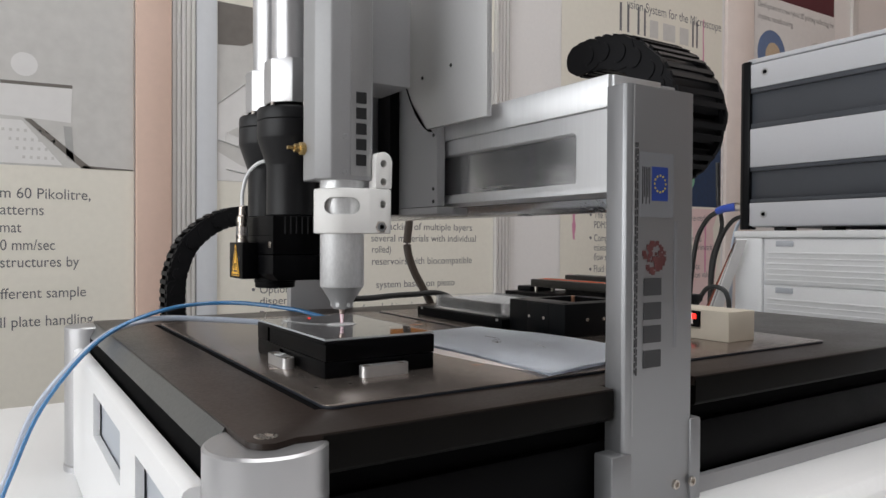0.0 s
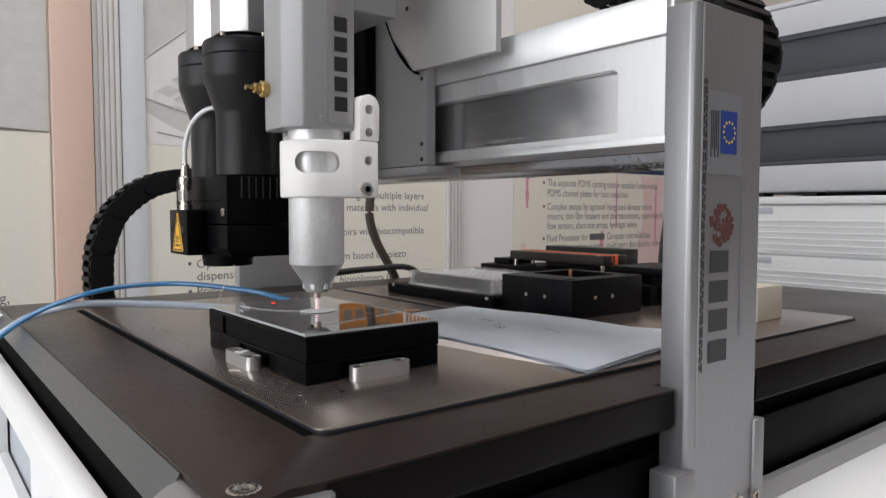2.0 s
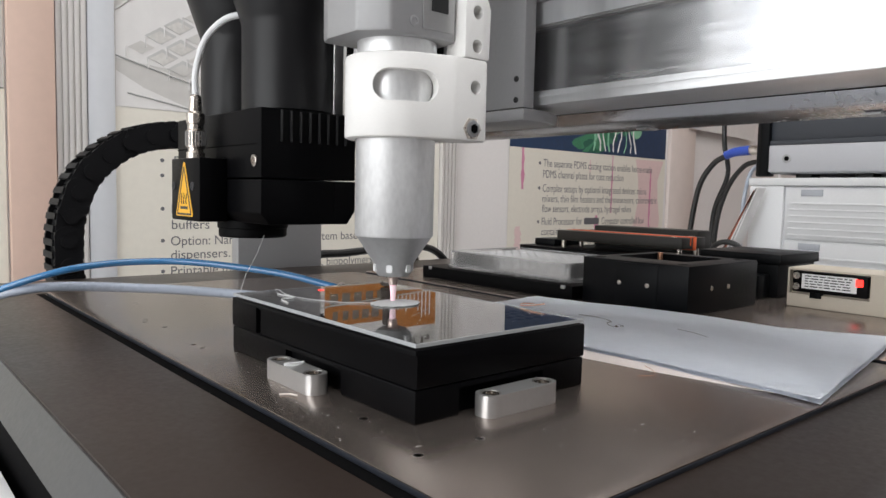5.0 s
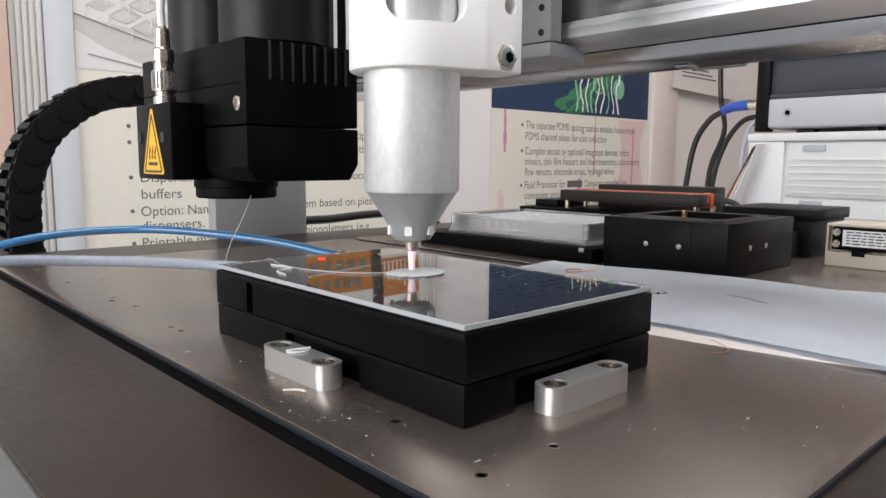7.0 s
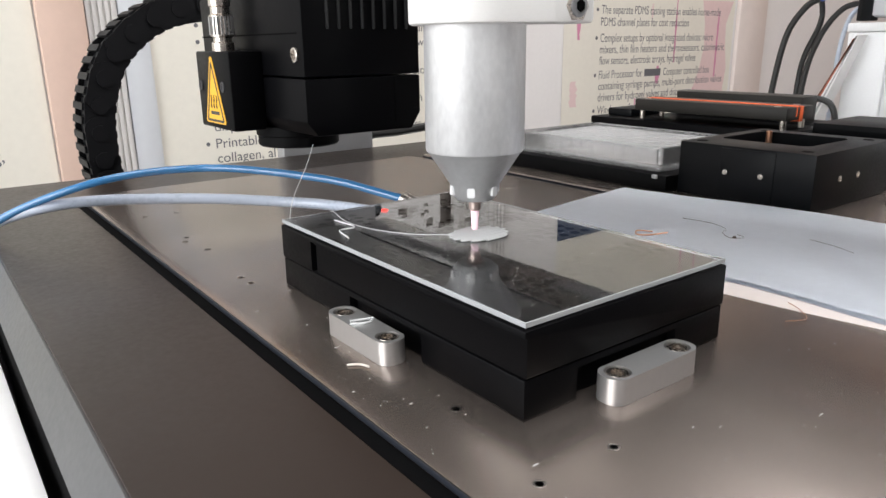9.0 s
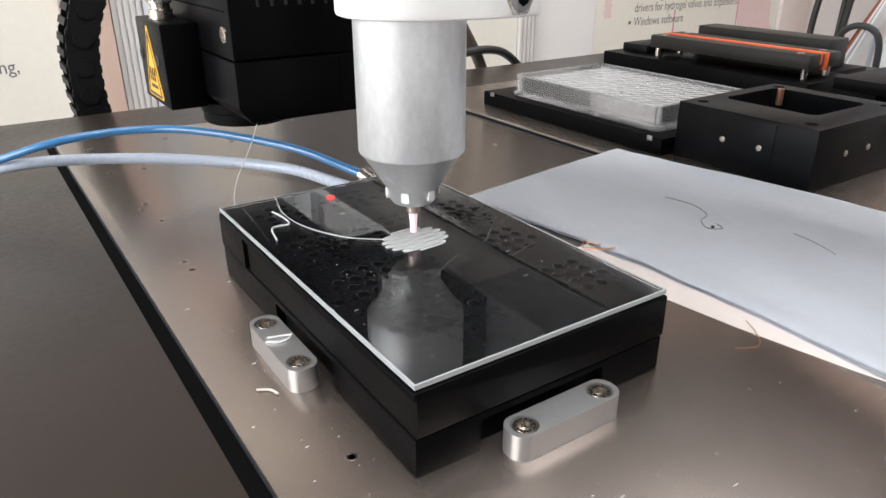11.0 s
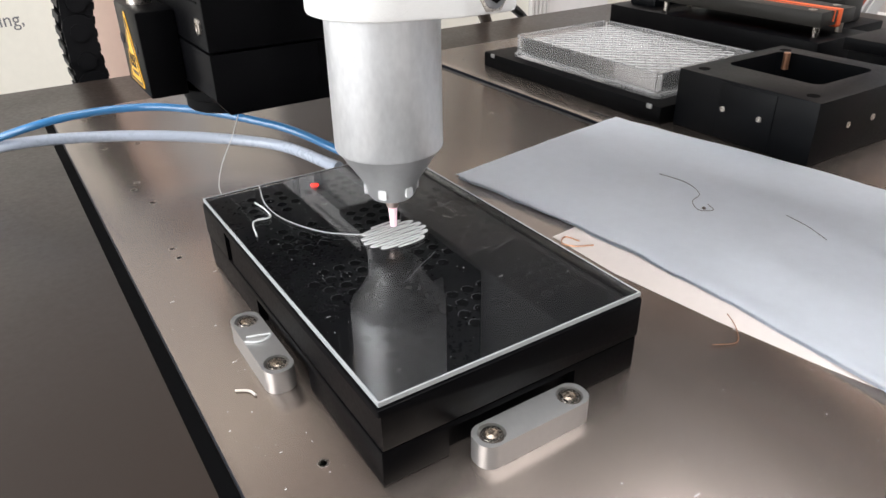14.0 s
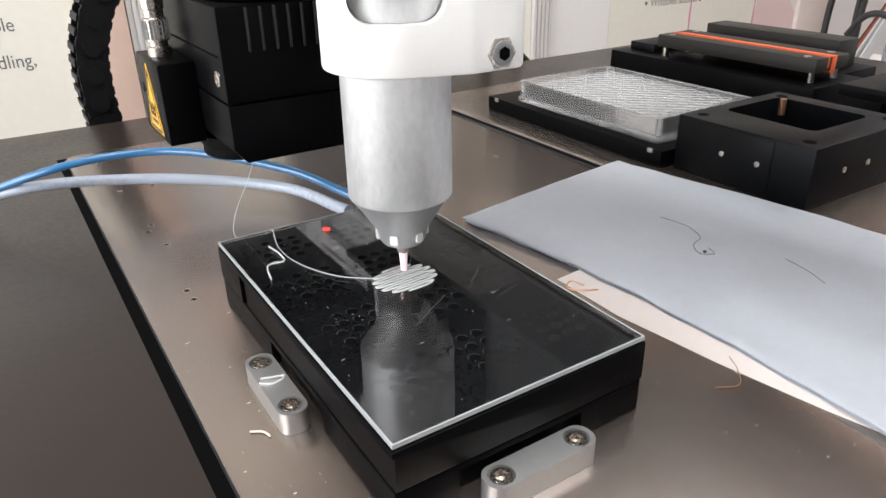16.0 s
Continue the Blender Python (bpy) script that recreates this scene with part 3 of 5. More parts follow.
for a, b in zip(tri_in, tri_in[1:] + tri_in[:1]):
    d = Vector((b[0] - a[0], b[1] - a[1])).normalized() * 0.45
    nrm = Vector((-d.y, d.x))
    prism(bm, [(a[0] - nrm.x, a[1] - nrm.y), (b[0] - nrm.x, b[1] - nrm.y), (b[0] + nrm.x, b[1] + nrm.y), (a[0] + nrm.x, a[1] + nrm.y)], TX - 0.12, TX - 0.01, 'x')
box(bm, TX - 0.12, TX - 0.01, 165.5, 174.5, 59.3, 60.6)
for i in range(3):
    tube(bm, [(TX - 0.1, 167.2 + i * 2.8 + 0.5 * math.sin(k * 1.5), 61.8 + k * 1.2) for k in range(5)], 0.3, 5)
part("warning_sign", bm, M_INK, st)
for yy in (160.2, 183.6):
    screw("screw", (-4.5, yy, 70), 'x-', 2.0, sb, M_INK, 0.4)
cx, cy = 1.6, 172
conn = part("connector", lathe(bmesh.new(), [(4.2, 83), (4.2, 86), (3.4, 86.4), (3.4, 88), (4.3, 88.4), (4.3, 96), (3.6, 96.6), (3.6, 99), (4.1, 99.4), (4.1, 104), (3.0, 105), (2.6, 112), (1.6, 113)], (cx, cy, 0), seg=24), M_STEEL, sb, "knurled chrome round connector")
for i in range(20):
    a = 2 * math.pi * i / 20
    part("knurl_ridge", B(cx + 4.3 * math.cos(a) - 0.3, cx + 4.3 * math.cos(a) + 0.3, cy + 4.3 * math.sin(a) - 0.3, cy + 4.3 * math.sin(a) + 0.3, 89, 95.6), M_ALUM, sb)
part("sensor_cable", tube(bmesh.new(), smooth_path([(cx, cy, 112), (cx, cy - 0.5, 124), (4, 166, 138), (9, 157, 146), (16, 150, 149)]), 1.5, 10), M_WHITECABLE, sb, "thin white cable")
for k, (ux, uy) in enumerate([(33, 140.5), (33, 188)]):
    u = part("cartridge_holder", lathe(bmesh.new(), [(20.2, 104.5), (20.9, 105), (20.9, 143), (21.4, 145), (27.9, 164), (28.3, 166), (28.3, 178), (27.7, 178.6), (28.3, 179.2), (28.3, 187), (27.5, 188.4), (24, 189)], (ux, uy, 0), seg=52), M_BLACKG, h, "stepped black cartridge holder")
    part("clamp_nut", prism(bmesh.new(), [(ux + 23 * math.cos(radians(a)), uy + 23 * math.sin(radians(a))) for a in (22, 68, 112, 158, 202, 248, 292, 338)], 192, 226, bev=0.6), M_ALU, u, "polished eight-sided aluminium nut")
    part("neck", lathe(bmesh.new(), [(21, 189), (21, 192)], (ux, uy, 0)), M_GROOVE, u)
    part("barrel", lathe(bmesh.new(), [(17, 226), (17, 330)], (ux, uy, 0), seg=48), M_ALU, u, "bright aluminium barrel tube")
    for i in range(6):
        a = radians(30 + 60 * i)
        part("stud", lathe(bmesh.new(), [(1.6, 188.6), (1.6, 191.6)], (ux + 24.6 * math.cos(a), uy + 24.6 * math.sin(a), 0), seg=10), M_STEEL, u)

# ---- plasma nozzle with its white bracket ----
NX, NY = 44, 71
nz = thing("plasma_nozzle", (NX, NY, 24.5), "matt aluminium plasma nozzle clamped in a white printed bracket", "nozzle")
part("barrel", lathe(bmesh.new(), [(15.6, 51.4), (15.9, 52.0), (15.9, 140)], (NX, NY, 0), seg=64), mat("bead_blasted_aluminium", (0.76, 0.765, 0.77), 0.42, 0.6, 0.12, 45, 0.12, (1, 1, 0.5)), nz, "bead-blasted silver barrel")
cone = part("cone", lathe(bmesh.new(), [(4.2, 35.2), (6.2, 35.4), (7.4, 37.0), (8.2, 40.6), (15.0, 51.0), (15.2, 51.4)], (NX, NY, 0), seg=48), mat("cone_bead_blasted", (0.58, 0.582, 0.585), 0.42, 0.7, 0.08, 45, 0.1), nz, "grey tapered tip")
for i in range(6):
    a = radians(12 + 60 * i)
    bm = bmesh.new()
    prism(bm, rrect(-1.25, 1.25, 37.2, 40.2, 0.5, 3), 6.2, 8.25, 'y')
    bmesh.ops.rotate(bm, verts=bm.verts, cent=(0, 0, 0), matrix=Matrix.Rotation(a, 3, 'Z'))
    bmesh.ops.translate(bm, vec=(NX, NY, 0), verts=bm.verts)
    part("gas_port", bm, M_LABEL, cone, "white rounded gas port")
part("tip", lathe(bmesh.new(), [(1.5, 31.4), (1.9, 31.8), (2.1, 34.4), (3.8, 35.6)], (NX, NY, 0), seg=24), mat("tip_pale_copper", (0.55, 0.44, 0.4), 0.35, 0.8, 0.08, 120, 0.03), nz, "small pale copper tip")
part("jet", lathe(bmesh.new(), [(1.0, 24.9), (1.15, 28), (1.4, 31.4)], (NX, NY, 0), seg=16), M_JET, nz, "faint pink plasma jet")
out = ring(NX, NY, 20.5, 60, 250, 22) + [(NX + 4, NY - 22.5), (NX + 10, NY - 24.5), (NX + 26, NY - 24.8), (NX + 28, NY - 23), (NX + 28, NY - 12), (NX + 18, NY - 8), (NX + 14, NY + 15)]
br = part("bracket", prism(bmesh.new(), out, 90, 122, bev=1.2), M_PLASTIC, nz, "white printed plastic bracket")
ov = prism(bmesh.new(), rrect(-12.5, 12.5, 103.5, 115.5, 5.9), 10, 30, 'y')
bmesh.ops.rotate(ov, verts=ov.verts, cent=(0, 0, 0), matrix=Matrix.Rotation(radians(155), 3, 'Z'))
bmesh.ops.translate(ov, vec=(NX, NY, 0), verts=ov.verts)
cut(br, [ov, lathe(bmesh.new(), [(16.3, 80), (16.3, 140)], (NX, NY, 0), seg=48), lathe(bmesh.new(), [(3.2, NY - 30), (3.2, NY)], (NX + 19, 0, 94.8), 'y', 16), lathe(bmesh.new(), [(2.7, NY - 30), (2.7, NY - 16)], (NX + 20.5, 0, 111), 'y', 16)])
stp = prism(bmesh.new(), [(NX + 14.6, 122.2), (NX + 27.8, 122.2), (NX + 27.8, 142)] + ring(NX + 21.2, 142, 6.6, 0, 180, 8), NY - 24.5, NY - 13, 'y', bev=0.8)
sa = part("strap", stp, M_PLASTIC, br)
cut(sa, [lathe(bmesh.new(), [(2.7, NY - 30), (2.7, NY)], (NX + 21, 0, zz), 'y', 16) for zz in (127, 140)])
bm = lathe(bmesh.new(), [(3.3, 0), (3.3, 1.0), (2.6, 1.4), (1.9, 1.4)], (0, 0, 0), seg=24)
bmesh.ops.transform(bm, matrix=Matrix.Translation((NX + 19, NY - 24.6, 94.8)) @ Matrix.Rotation(radians(90), 4, 'X'), verts=bm.verts)
part("socket_screw", bm, M_COL, br, "steel socket screw")
nut = prism(bmesh.new(), [(NX + 19 + 4.6 * math.cos(radians(a)), 94.8 + 4.6 * math.sin(radians(a))) for a in range(0, 360, 60)], NY - 25.2, NY - 23, 'y', bev=0.3)
part("socket", lathe(bmesh.new(), [(1.9, NY - 26.2), (1.9, NY - 25.3)], (NX + 19, 0, 94.8), 'y', 6), M_GROOVE, br)
part("hex_nut", nut, M_STEEL, br, "steel hexagon nut")
blk = part("power_block", prism(bmesh.new(), [(22, NY + 20), (19, NY + 12), (19, NY - 8), (27, NY - 19), (58, NY - 19), (61, NY - 15), (61, NY + 20)], 128, 330, bev=1.2), M_GREY, nz, "grey aluminium power block")
part("name_strip", B(41.5, 57, NY - 19.6, NY - 18.9, 131, 330, bev=0.2), M_ALUM, blk)
for i in range(5):
    part("mark_block", B(45.5, 53.5, NY - 20.0, NY - 19.5, 138 + i * 11, 146 + i * 11), M_EDGE, blk)
for zz in (133, 158):
    screw("screw", (37.5, NY - 19, zz), 'y-', 2.1, blk, M_GREY, 0.5)
bm = lathe(bmesh.new(), [(4.6, 0), (4.6, 4), (3.2, 4.5), (3.0, 8), (1.6, 8.4), (1.5, 13)], (0, 0, 0), seg=6)
bmesh.ops.transform(bm, matrix=Matrix.Translation((19, NY + 10, 151)) @ Matrix.Rotation(radians(-90), 4, 'Y'), verts=bm.verts)
part("gas_fitting", bm, M_BRASS, blk, "brass gas fitting")
part("mounting_arm", B(61.2, 107, NY + 10, NY + 60, 205, 325, bev=1.0), M_GREY, nz)

# ---- energy chains ----
def chain(name, pts, width, thick, base, label, n, side):
    """Links along a path; side: the way across the chain."""
    t = thing(name, base, label, "cable chain")
    path = smooth_path(pts, 30)
    L = [0.0]
    for a, b in zip(path, path[1:]):
        L.append(L[-1] + (b - a).length)
    s = Vector(side).normalized()
    def at(d):
        for i in range(len(L) - 1):
            if L[i + 1] >= d:
                f = (d - L[i]) / max(1e-6, L[i + 1] - L[i])
                return path[i].lerp(path[i + 1], f), (path[i + 1] - path[i]).normalized()
        return path[-1], (path[-1] - path[-2]).normalized()
    step = L[-1] / n
    for k in range(n):
        p, d = at((k + 0.5) * step)
        u = s.cross(d).normalized()
        m = Matrix((s, d, u)).transposed().to_4x4()
        m.translation = p
        bm = bmesh.new()
        for e in (-1, 1):
            x = e * (width / 2 - 2.2) + (0.9 if k % 2 else 0) * -e
            prism(bm, [(-step * 0.66, -thick * 0.42)] + ring(-step * 0.3, 0, thick / 2, 210, 150, 3) + [(-step * 0.5, thick * 0.46), (step * 0.5, thick * 0.46)] + ring(step * 0.35, 0, thick / 2, 50, -50, 5) + [(step * 0.5, -thick * 0.46)], x - 1.6, x + 1.6, 'x')
        for z in (-1, 1):
            for q in (-0.28, 0.22):
                box(bm, -width / 2 + 3, width / 2 - 3, step * q - step * 0.13, step * q + step * 0.13, z * thick * 0.47 - 0.9, z * thick * 0.47 + 0.9)
        box(bm, -width / 2 + 4, width / 2 - 4, -step * 0.5, step * 0.5, -thick * 0.28, thick * 0.28)
        lathe(bm, [(thick * 0.27, -width / 2 - 0.4), (thick * 0.27, -width / 2 + 2)], (0, step * 0.3, 0), 'x', 14)
        bmesh.ops.transform(bm, matrix=m, verts=bm.verts)
        part("chain_link", bm, M_CHAIN, t)
    return t


chain("cable_chain", [(16, 478, -70), (13, 478, -20), (11, 478, 18), (15, 478, 50), (30, 478, 82), (62, 478, 107), (105, 478, 116), (160, 478, 115), (240, 478, 113)], 38, 23, (12, 478, -70), "black plastic cable chain arching behind the deck", 19, (0, 1, 0))
chain("cable_chain", [(246, 14, 228), (246, 2, 229), (246, -18, 228), (246, -42, 220), (246, -62, 202), (246, -72, 178), (246, -66, 156), (246, -44, 141), (246, -8, 134), (246, 40, 132)], 56, 27, (246, -12, 117), "wide black cable chain looping behind the gantry", 15, (1, 0, 0))
part_bracket = thing("chain_bracket", (235, 0, 187), "small white bracket under the cable chain", "bracket")
part("plate", B(200, 262, 60, 90, 187.2, 190, bev=0.5), M_ALUM, part_bracket)
part("upright", B(261, 264, 60, 90, 112, 187, bev=0.5), M_ALUM, part_bracket)
# ---- heated stage with glass ----
SX, SY, SH = 79.2, 127.8, 23.6
s = thing("heated_stage", (SX / 2, SY / 2, 0), "black anodised heated stage with a perforated top under glass", "stage")
low = part("lower_body", B(0.3, SX - 0.3, 0.3, SY - 0.3, 0.05, 10.4, bev=0.5), M_BLACK, s)
up = part("upper_body", B(0, SX, 0, SY, 10.7, SH - 0.9, bev=0.6), M_BLACK, s)
cut(up, [B(-5, 0.7, -5, 103, 10, 20.8), B(-5, 2.2, 102, 104.6, 9, 21.2)])
cutouts = [B(18, 57, -3, 3, -2, 8.6), B(-3, 3, 41, 80, -2, 8.6)]
cut(low, cutouts)
tp = part("perforated_plate", B(1.2, SX - 1.2, 1.2, SY - 1.2, SH - 1.4, SH - 0.6, bev=0.3), mat("stage_black_satin", (0.0035, 0.0035, 0.004), 0.3, 0.0, 0.2, 60, 0.02, spec=0.06), s)
vh = lathe(bmesh.new(), [(1.75, 0.02), (1.72, 0.05), (1.6, 0.05), (1.55, 0.01), (0.02, 0.01)], (0, 0, 0), seg=14)
vent_me = finish("vacuum_hole", vh, M_GROOVE, (0, 0, 0))
vent_me.materials.append(mat("hole_rim_glint", (0.08, 0.08, 0.085), 0.35, 0, 0.1, 60, 0, spec=0.5))
# Only the +y side of each rim is paler: a highlight put into colour.
for p in vent_me.polygons:
    p.material_index = 1 if p.center.xy.length > 0.00156 and p.center.y > 0.0002 else 0
for gx in (18, 41.5, 65):
    for gy in (21.5, 51.5, 82, 111):
        for j, count in enumerate((3, 4, 4, 3)):
            for i in range(count):
                o = new("vacuum_hole", vent_me)
                o.parent = tp
                o.location = V((gx + (i - (count - 1) / 2) * 4.9 + (1.2 if j in (1, 3) else -1.2) - SX / 2, gy + (j - 1.5) * 4.7 - SY / 2, SH - 0.6))
gl = thing("glass_plate", (SX / 2, SY / 2, SH - 0.5), "thin clear glass plate with bright ground edges on the stage", "glass plate")
pane = part("pane", B(1.0, SX - 1.0, 1.0, SY - 1.0, SH - 0.45, SH + 0.85), M_GLASS, gl)
pane.visible_shadow = False
rim = bmesh.new()
for a in [(0.5, 0.95, 0.5, SY - 0.5), (SX - 0.95, SX - 0.5, 0.5, SY - 0.5), (0.95, SX - 0.95, 0.5, 0.95), (0.95, SX - 0.95, SY - 0.95, SY - 0.5)]:
    box(rim, *a, SH - 0.3, SH + 0.9)
part("ground_edge", rim, mat("ground_glass_edge", (0.36, 0.375, 0.385), 0.5, 0.0, 0.08, 120, 0.2), gl, "whitish ground glass edge")
GZ = SH + 0.86
# red pointer spot
single("pointer_spot", lathe(bmesh.new(), [(1.35, 0), (1.35, 0.15)], (37, 116, GZ), seg=16), M_LED, (37, 116, GZ), "small red light spot on the glass", "light spot")
# printed meander disc
bm = bmesh.new()
pts, R, n = [], 8.5, 12
cxd, cyd = 41.5, 66
for i in range(n):
    y = -R + 0.8 + i * (2 * R - 1.6) / (n - 1)
    w = math.sqrt(max(0.2, R * R - y * y))
    pts += [(-w, y), (w, y)] if i % 2 == 0 else [(w, y), (-w, y)]
ang = radians(4)
pts = [(cxd + x * math.cos(ang) - y * math.sin(ang), cyd + x * math.sin(ang) + y * math.cos(ang), GZ + 0.35) for x, y in pts]
tube(bm, [Vector(p) for p in smooth_path(pts, 5)], 0.42, 7, 0.7)
single("printed_disc", bm, M_FILAMENT, (cxd, cyd, GZ), "white printed polymer disc laid in meander lines on glass", "print sample")
single("filament_strand", tube(bmesh.new(), smooth_path([(33, 71, GZ + 0.4), (24, 80, GZ + 0.3), (17.5, 95, GZ + 0.3), (16.5, 110, GZ + 0.3), (20, 126, GZ + 0.4), (19, 132, GZ - 4), (14, 139, 16), (10, 141, 20), (12, 141, 29), (18, 141, 40), (22, 142, 48)]), 0.14, 6), M_FILAMENT, (33, 71, GZ), "thin white filament strand trailing from the disc", "filament")
single("filament_scrap", tube(bmesh.new(), smooth_path([(6, 89, GZ + 0.3), (8.5, 99, GZ + 0.3), (14, 99, GZ + 0.5), (15, 106, GZ + 0.3), (14, 113, GZ + 0.3)], 6), 0.28, 6), M_FILAMENT, (8, 99, GZ), "crooked white filament scrap on the glass", "filament")
rnd = random.Random(3)
for k, (a, b) in enumerate([((48, 74), (60, 92)), ((55, 50), (67, 61)), ((58, 40), (70, 44)), ((30, 40), (46, 50))]):
    single("scratch", tube(bmesh.new(), [(a[0] + (b[0] - a[0]) * i / 6 + rnd.uniform(-0.4, 0.4), a[1] + (b[1] - a[1]) * i / 6, GZ + 0.02) for i in range(7)], 0.07, 4), M_LABELG, (a[0], a[1], GZ), "faint pale scratch across the glass plate", "scratch", "scratches on the glass")


def dust(count, x0, x1, y0, y1, z, seed, label):
    """Tiny pale flakes strewn over a surface."""
    bm, rd = bmesh.new(), random.Random(seed)
    for _ in range(count):
        x, y, q = rd.uniform(x0, x1), rd.uniform(y0, y1), rd.uniform(0.07, 0.2)
        if rd.random() < 0.2:
            a_ = rd.uniform(0, 3.1)
            box(bm, x, x + rd.uniform(0.6, 2.2) * abs(math.cos(a_)) + 0.1, y, y + 0.12, z, z + 0.06)
        else:
            lathe(bm, [(q, z), (q * 0.8, z + 0.06)], (x, y, 0), seg=5)
    single("dust", bm, M_LABEL, ((x0 + x1) / 2, (y0 + y1) / 2, z), label, kind="stuff")


dust(90, 4, SX - 4, 4, SY - 4, GZ, 11, "fine pale dust flakes on the glass plate")
dust(60, -24, -2, -40, 120, 0.0, 12, "fine pale dust flakes on the steel plate")
dust(60, 20, 120, -60, -14, 0.0, 13, "fine pale dust flakes on the steel plate")


def clamp(cx, cy, rz, label):
    t = thing("stage_clamp", (cx, cy, 0), label, "clamp", "stage clamps")
    L, W, H = 33.5, 8.6, 7.0
    bm = prism(bmesh.new(), rrect(cx - L / 2, cx + L / 2, cy - W / 2, cy + W / 2, 3.8, 8), 0.05, H)
    body = part("body", bm, mat("clamp_aluminium", (0.6, 0.595, 0.59), 0.36, 0.85, 0.05, 50, 0.05), t)
    cut(body, [lathe(bmesh.new(), [(3.45, H - 2.6), (3.45, H + 3)], (cx + q, cy, 0), seg=28) for q in (-12, 12)])
    for q in (-12, 12):
        screw("socket_screw", (cx + q, cy, H - 2.6), 'z', 2.9, t, M_STEEL, 2.4)
    t.rotation_euler = (0, 0, radians(rz))
    return t


clamp(38.5, -5.0, 0, "silver aluminium clamp block with two socket screws")
clamp(-5.6, 61, 90, "silver aluminium clamp block with a filament scrap on it")
single("filament_scrap", tube(bmesh.new(), smooth_path([(-9.6, 62.5, 7.35), (-7, 60.5, 7.35), (-4, 60.4, 7.5), (-2.4, 61.6, 7.7), (-4.0, 62.6, 7.5), (-8.6, 64.4, 7.35)], 6), 0.33, 6), M_FILAMENT, (-6, 60, 7.0), "curled white filament scrap on the clamp", "filament")
single("filament_scrap", tube(bmesh.new(), smooth_path([(-17, 52, 0.5), (-14, 50, 0.5), (-13, 47, 0.6)], 6), 0.35, 5), mat("tan_scrap", (0.58, 0.53, 0.48), 0.5), (-15, 50, 0.2), "small pale filament scrap on the plate", "filament")
single("wire_scrap", tube(bmesh.new(), smooth_path([(84, 24, 26.5), (80, 28, 25.6), (79, 32, 25.2), (82, 34, 25.5), (83, 29, 26)], 8), 0.25, 6), M_COPPER, (80, 30, 24.5), "curled copper wire scrap on the glass edge", "wire")

# ---- paper ----
bm = bmesh.new()
A, Bc, C, D = Vector((114, 140)), Vector((229, 158)), Vector((254, -47)), Vector((123, -66))
for lay, (zb, sh) in enumerate([(0.4, 0.0), (2.2, 2.5)]):
    n = 24
    grid = []
    for i in range(n + 1):
        row = []
        for j in range(n + 1):
            u, v = i / n, j / n
            p = (A.lerp(Bc, u)).lerp(D.lerp(C, u), v)
            p.x += 8 * math.sin(math.pi * v) * (1 - u)
            z = zb + (1.6 * u * v + 0.6 * math.sin(v * 9 + u * 4) * u + 1.2 * max(0, v - 0.75) * 4 * (0.4 + u * 0.8)) * (1 if lay else 0.7)
            z += noise.noise(Vector((u * 6, v * 6, lay))) * 0.5
            e = 1.3 * noise.noise(Vector((v * 14, u * 9, 4))) if i in (0, n) else 0
            row.append(bm.verts.new((p.x + e + sh * (u - 0.3), p.y + 0.6 * e, max(0.25, z))))
        grid.append(row)
    for i in range(n):
        for j in range(n):
            bm.faces.new((grid[i][j], grid[i + 1][j], grid[i + 1][j + 1], grid[i][j + 1]))
bmesh.ops.solidify(bm, geom=bm.faces[:], thickness=0.12)
single("folded_paper", bm, M_PAPER, (185, 45, 0), "folded white sheet of paper lying on the work plate", "paper")
single("wire_scrap", tube(bmesh.new(), smooth_path([(184, 86, 3.9), (186, 73, 3.8), (181, 62, 3.9), (172, 58, 4.6), (168, 52, 4.2), (172, 48, 4.4), (175, 53, 4.2)], 8), 0.13, 5), M_BROWN, (175, 55, 2.6), "curled dark thread on the paper", "thread")
single("wire_scrap", tube(bmesh.new(), smooth_path([(192, 30, 3.8), (190, 20, 3.8), (186, 10, 3.7)], 6), 0.1, 5), M_BROWN, (190, 20, 2.6), "short thin dark thread on the paper", "thread")
single("crumb", lathe(bmesh.new(), [(0.3, 0), (0.9, 0.4), (0.5, 1.0)], (171.5, 52, 3.3), seg=8), M_BROWN, (171.5, 52, 3.3), "tiny brown crumb on the paper", "crumb")
single("wire_scrap", tube(bmesh.new(), smooth_path([(105, -6, 0.6), (112, -9, 0.5), (118, -4, 0.6), (122, 2, 0.5)], 6), 0.14, 5), M_COPPER, (112, -6, 0.2), "fine copper wire scrap on the plate", "wire")

# ---- microplate on its tray ----
tr = thing("plate_tray", (290, 215, 0), "flat black tray holding the microplate", "tray")
part("body", B(243, 345, 139, 298, 0.05, 9.4, bev=0.6), M_BLACKM, tr)
for yy in (145, 286):
    part("spring_clip", B(242.2, 243.2, yy, yy + 3.5, 7.2, 9.6, bev=0.2), M_ALUM, tr)
mx0, mx1, my0, my1 = 251, 336.5, 149, 276.8
mp = thing("microplate", (294, 213, 9.4), "clear plastic multiwell microplate with lid", "microplate")
part("skirt", prism(bmesh.new(), rrect(mx0, mx1, my0, my1, 3.5), 9.5, 11.6, bev=0.3), M_PS, mp)
for a in [(mx0 + 1.6, mx0 + 2.6, my0 + 5, my1 - 5), (mx1 - 2.6, mx1 - 1.6, my0 + 5, my1 - 5), (mx0 + 5, mx1 - 5, my0 + 1.6, my0 + 2.6), (mx0 + 5, mx1 - 5, my1 - 2.6, my1 - 1.6)]:
    part("side_wall", B(*a, 11.8, 22.4), M_PS, mp)
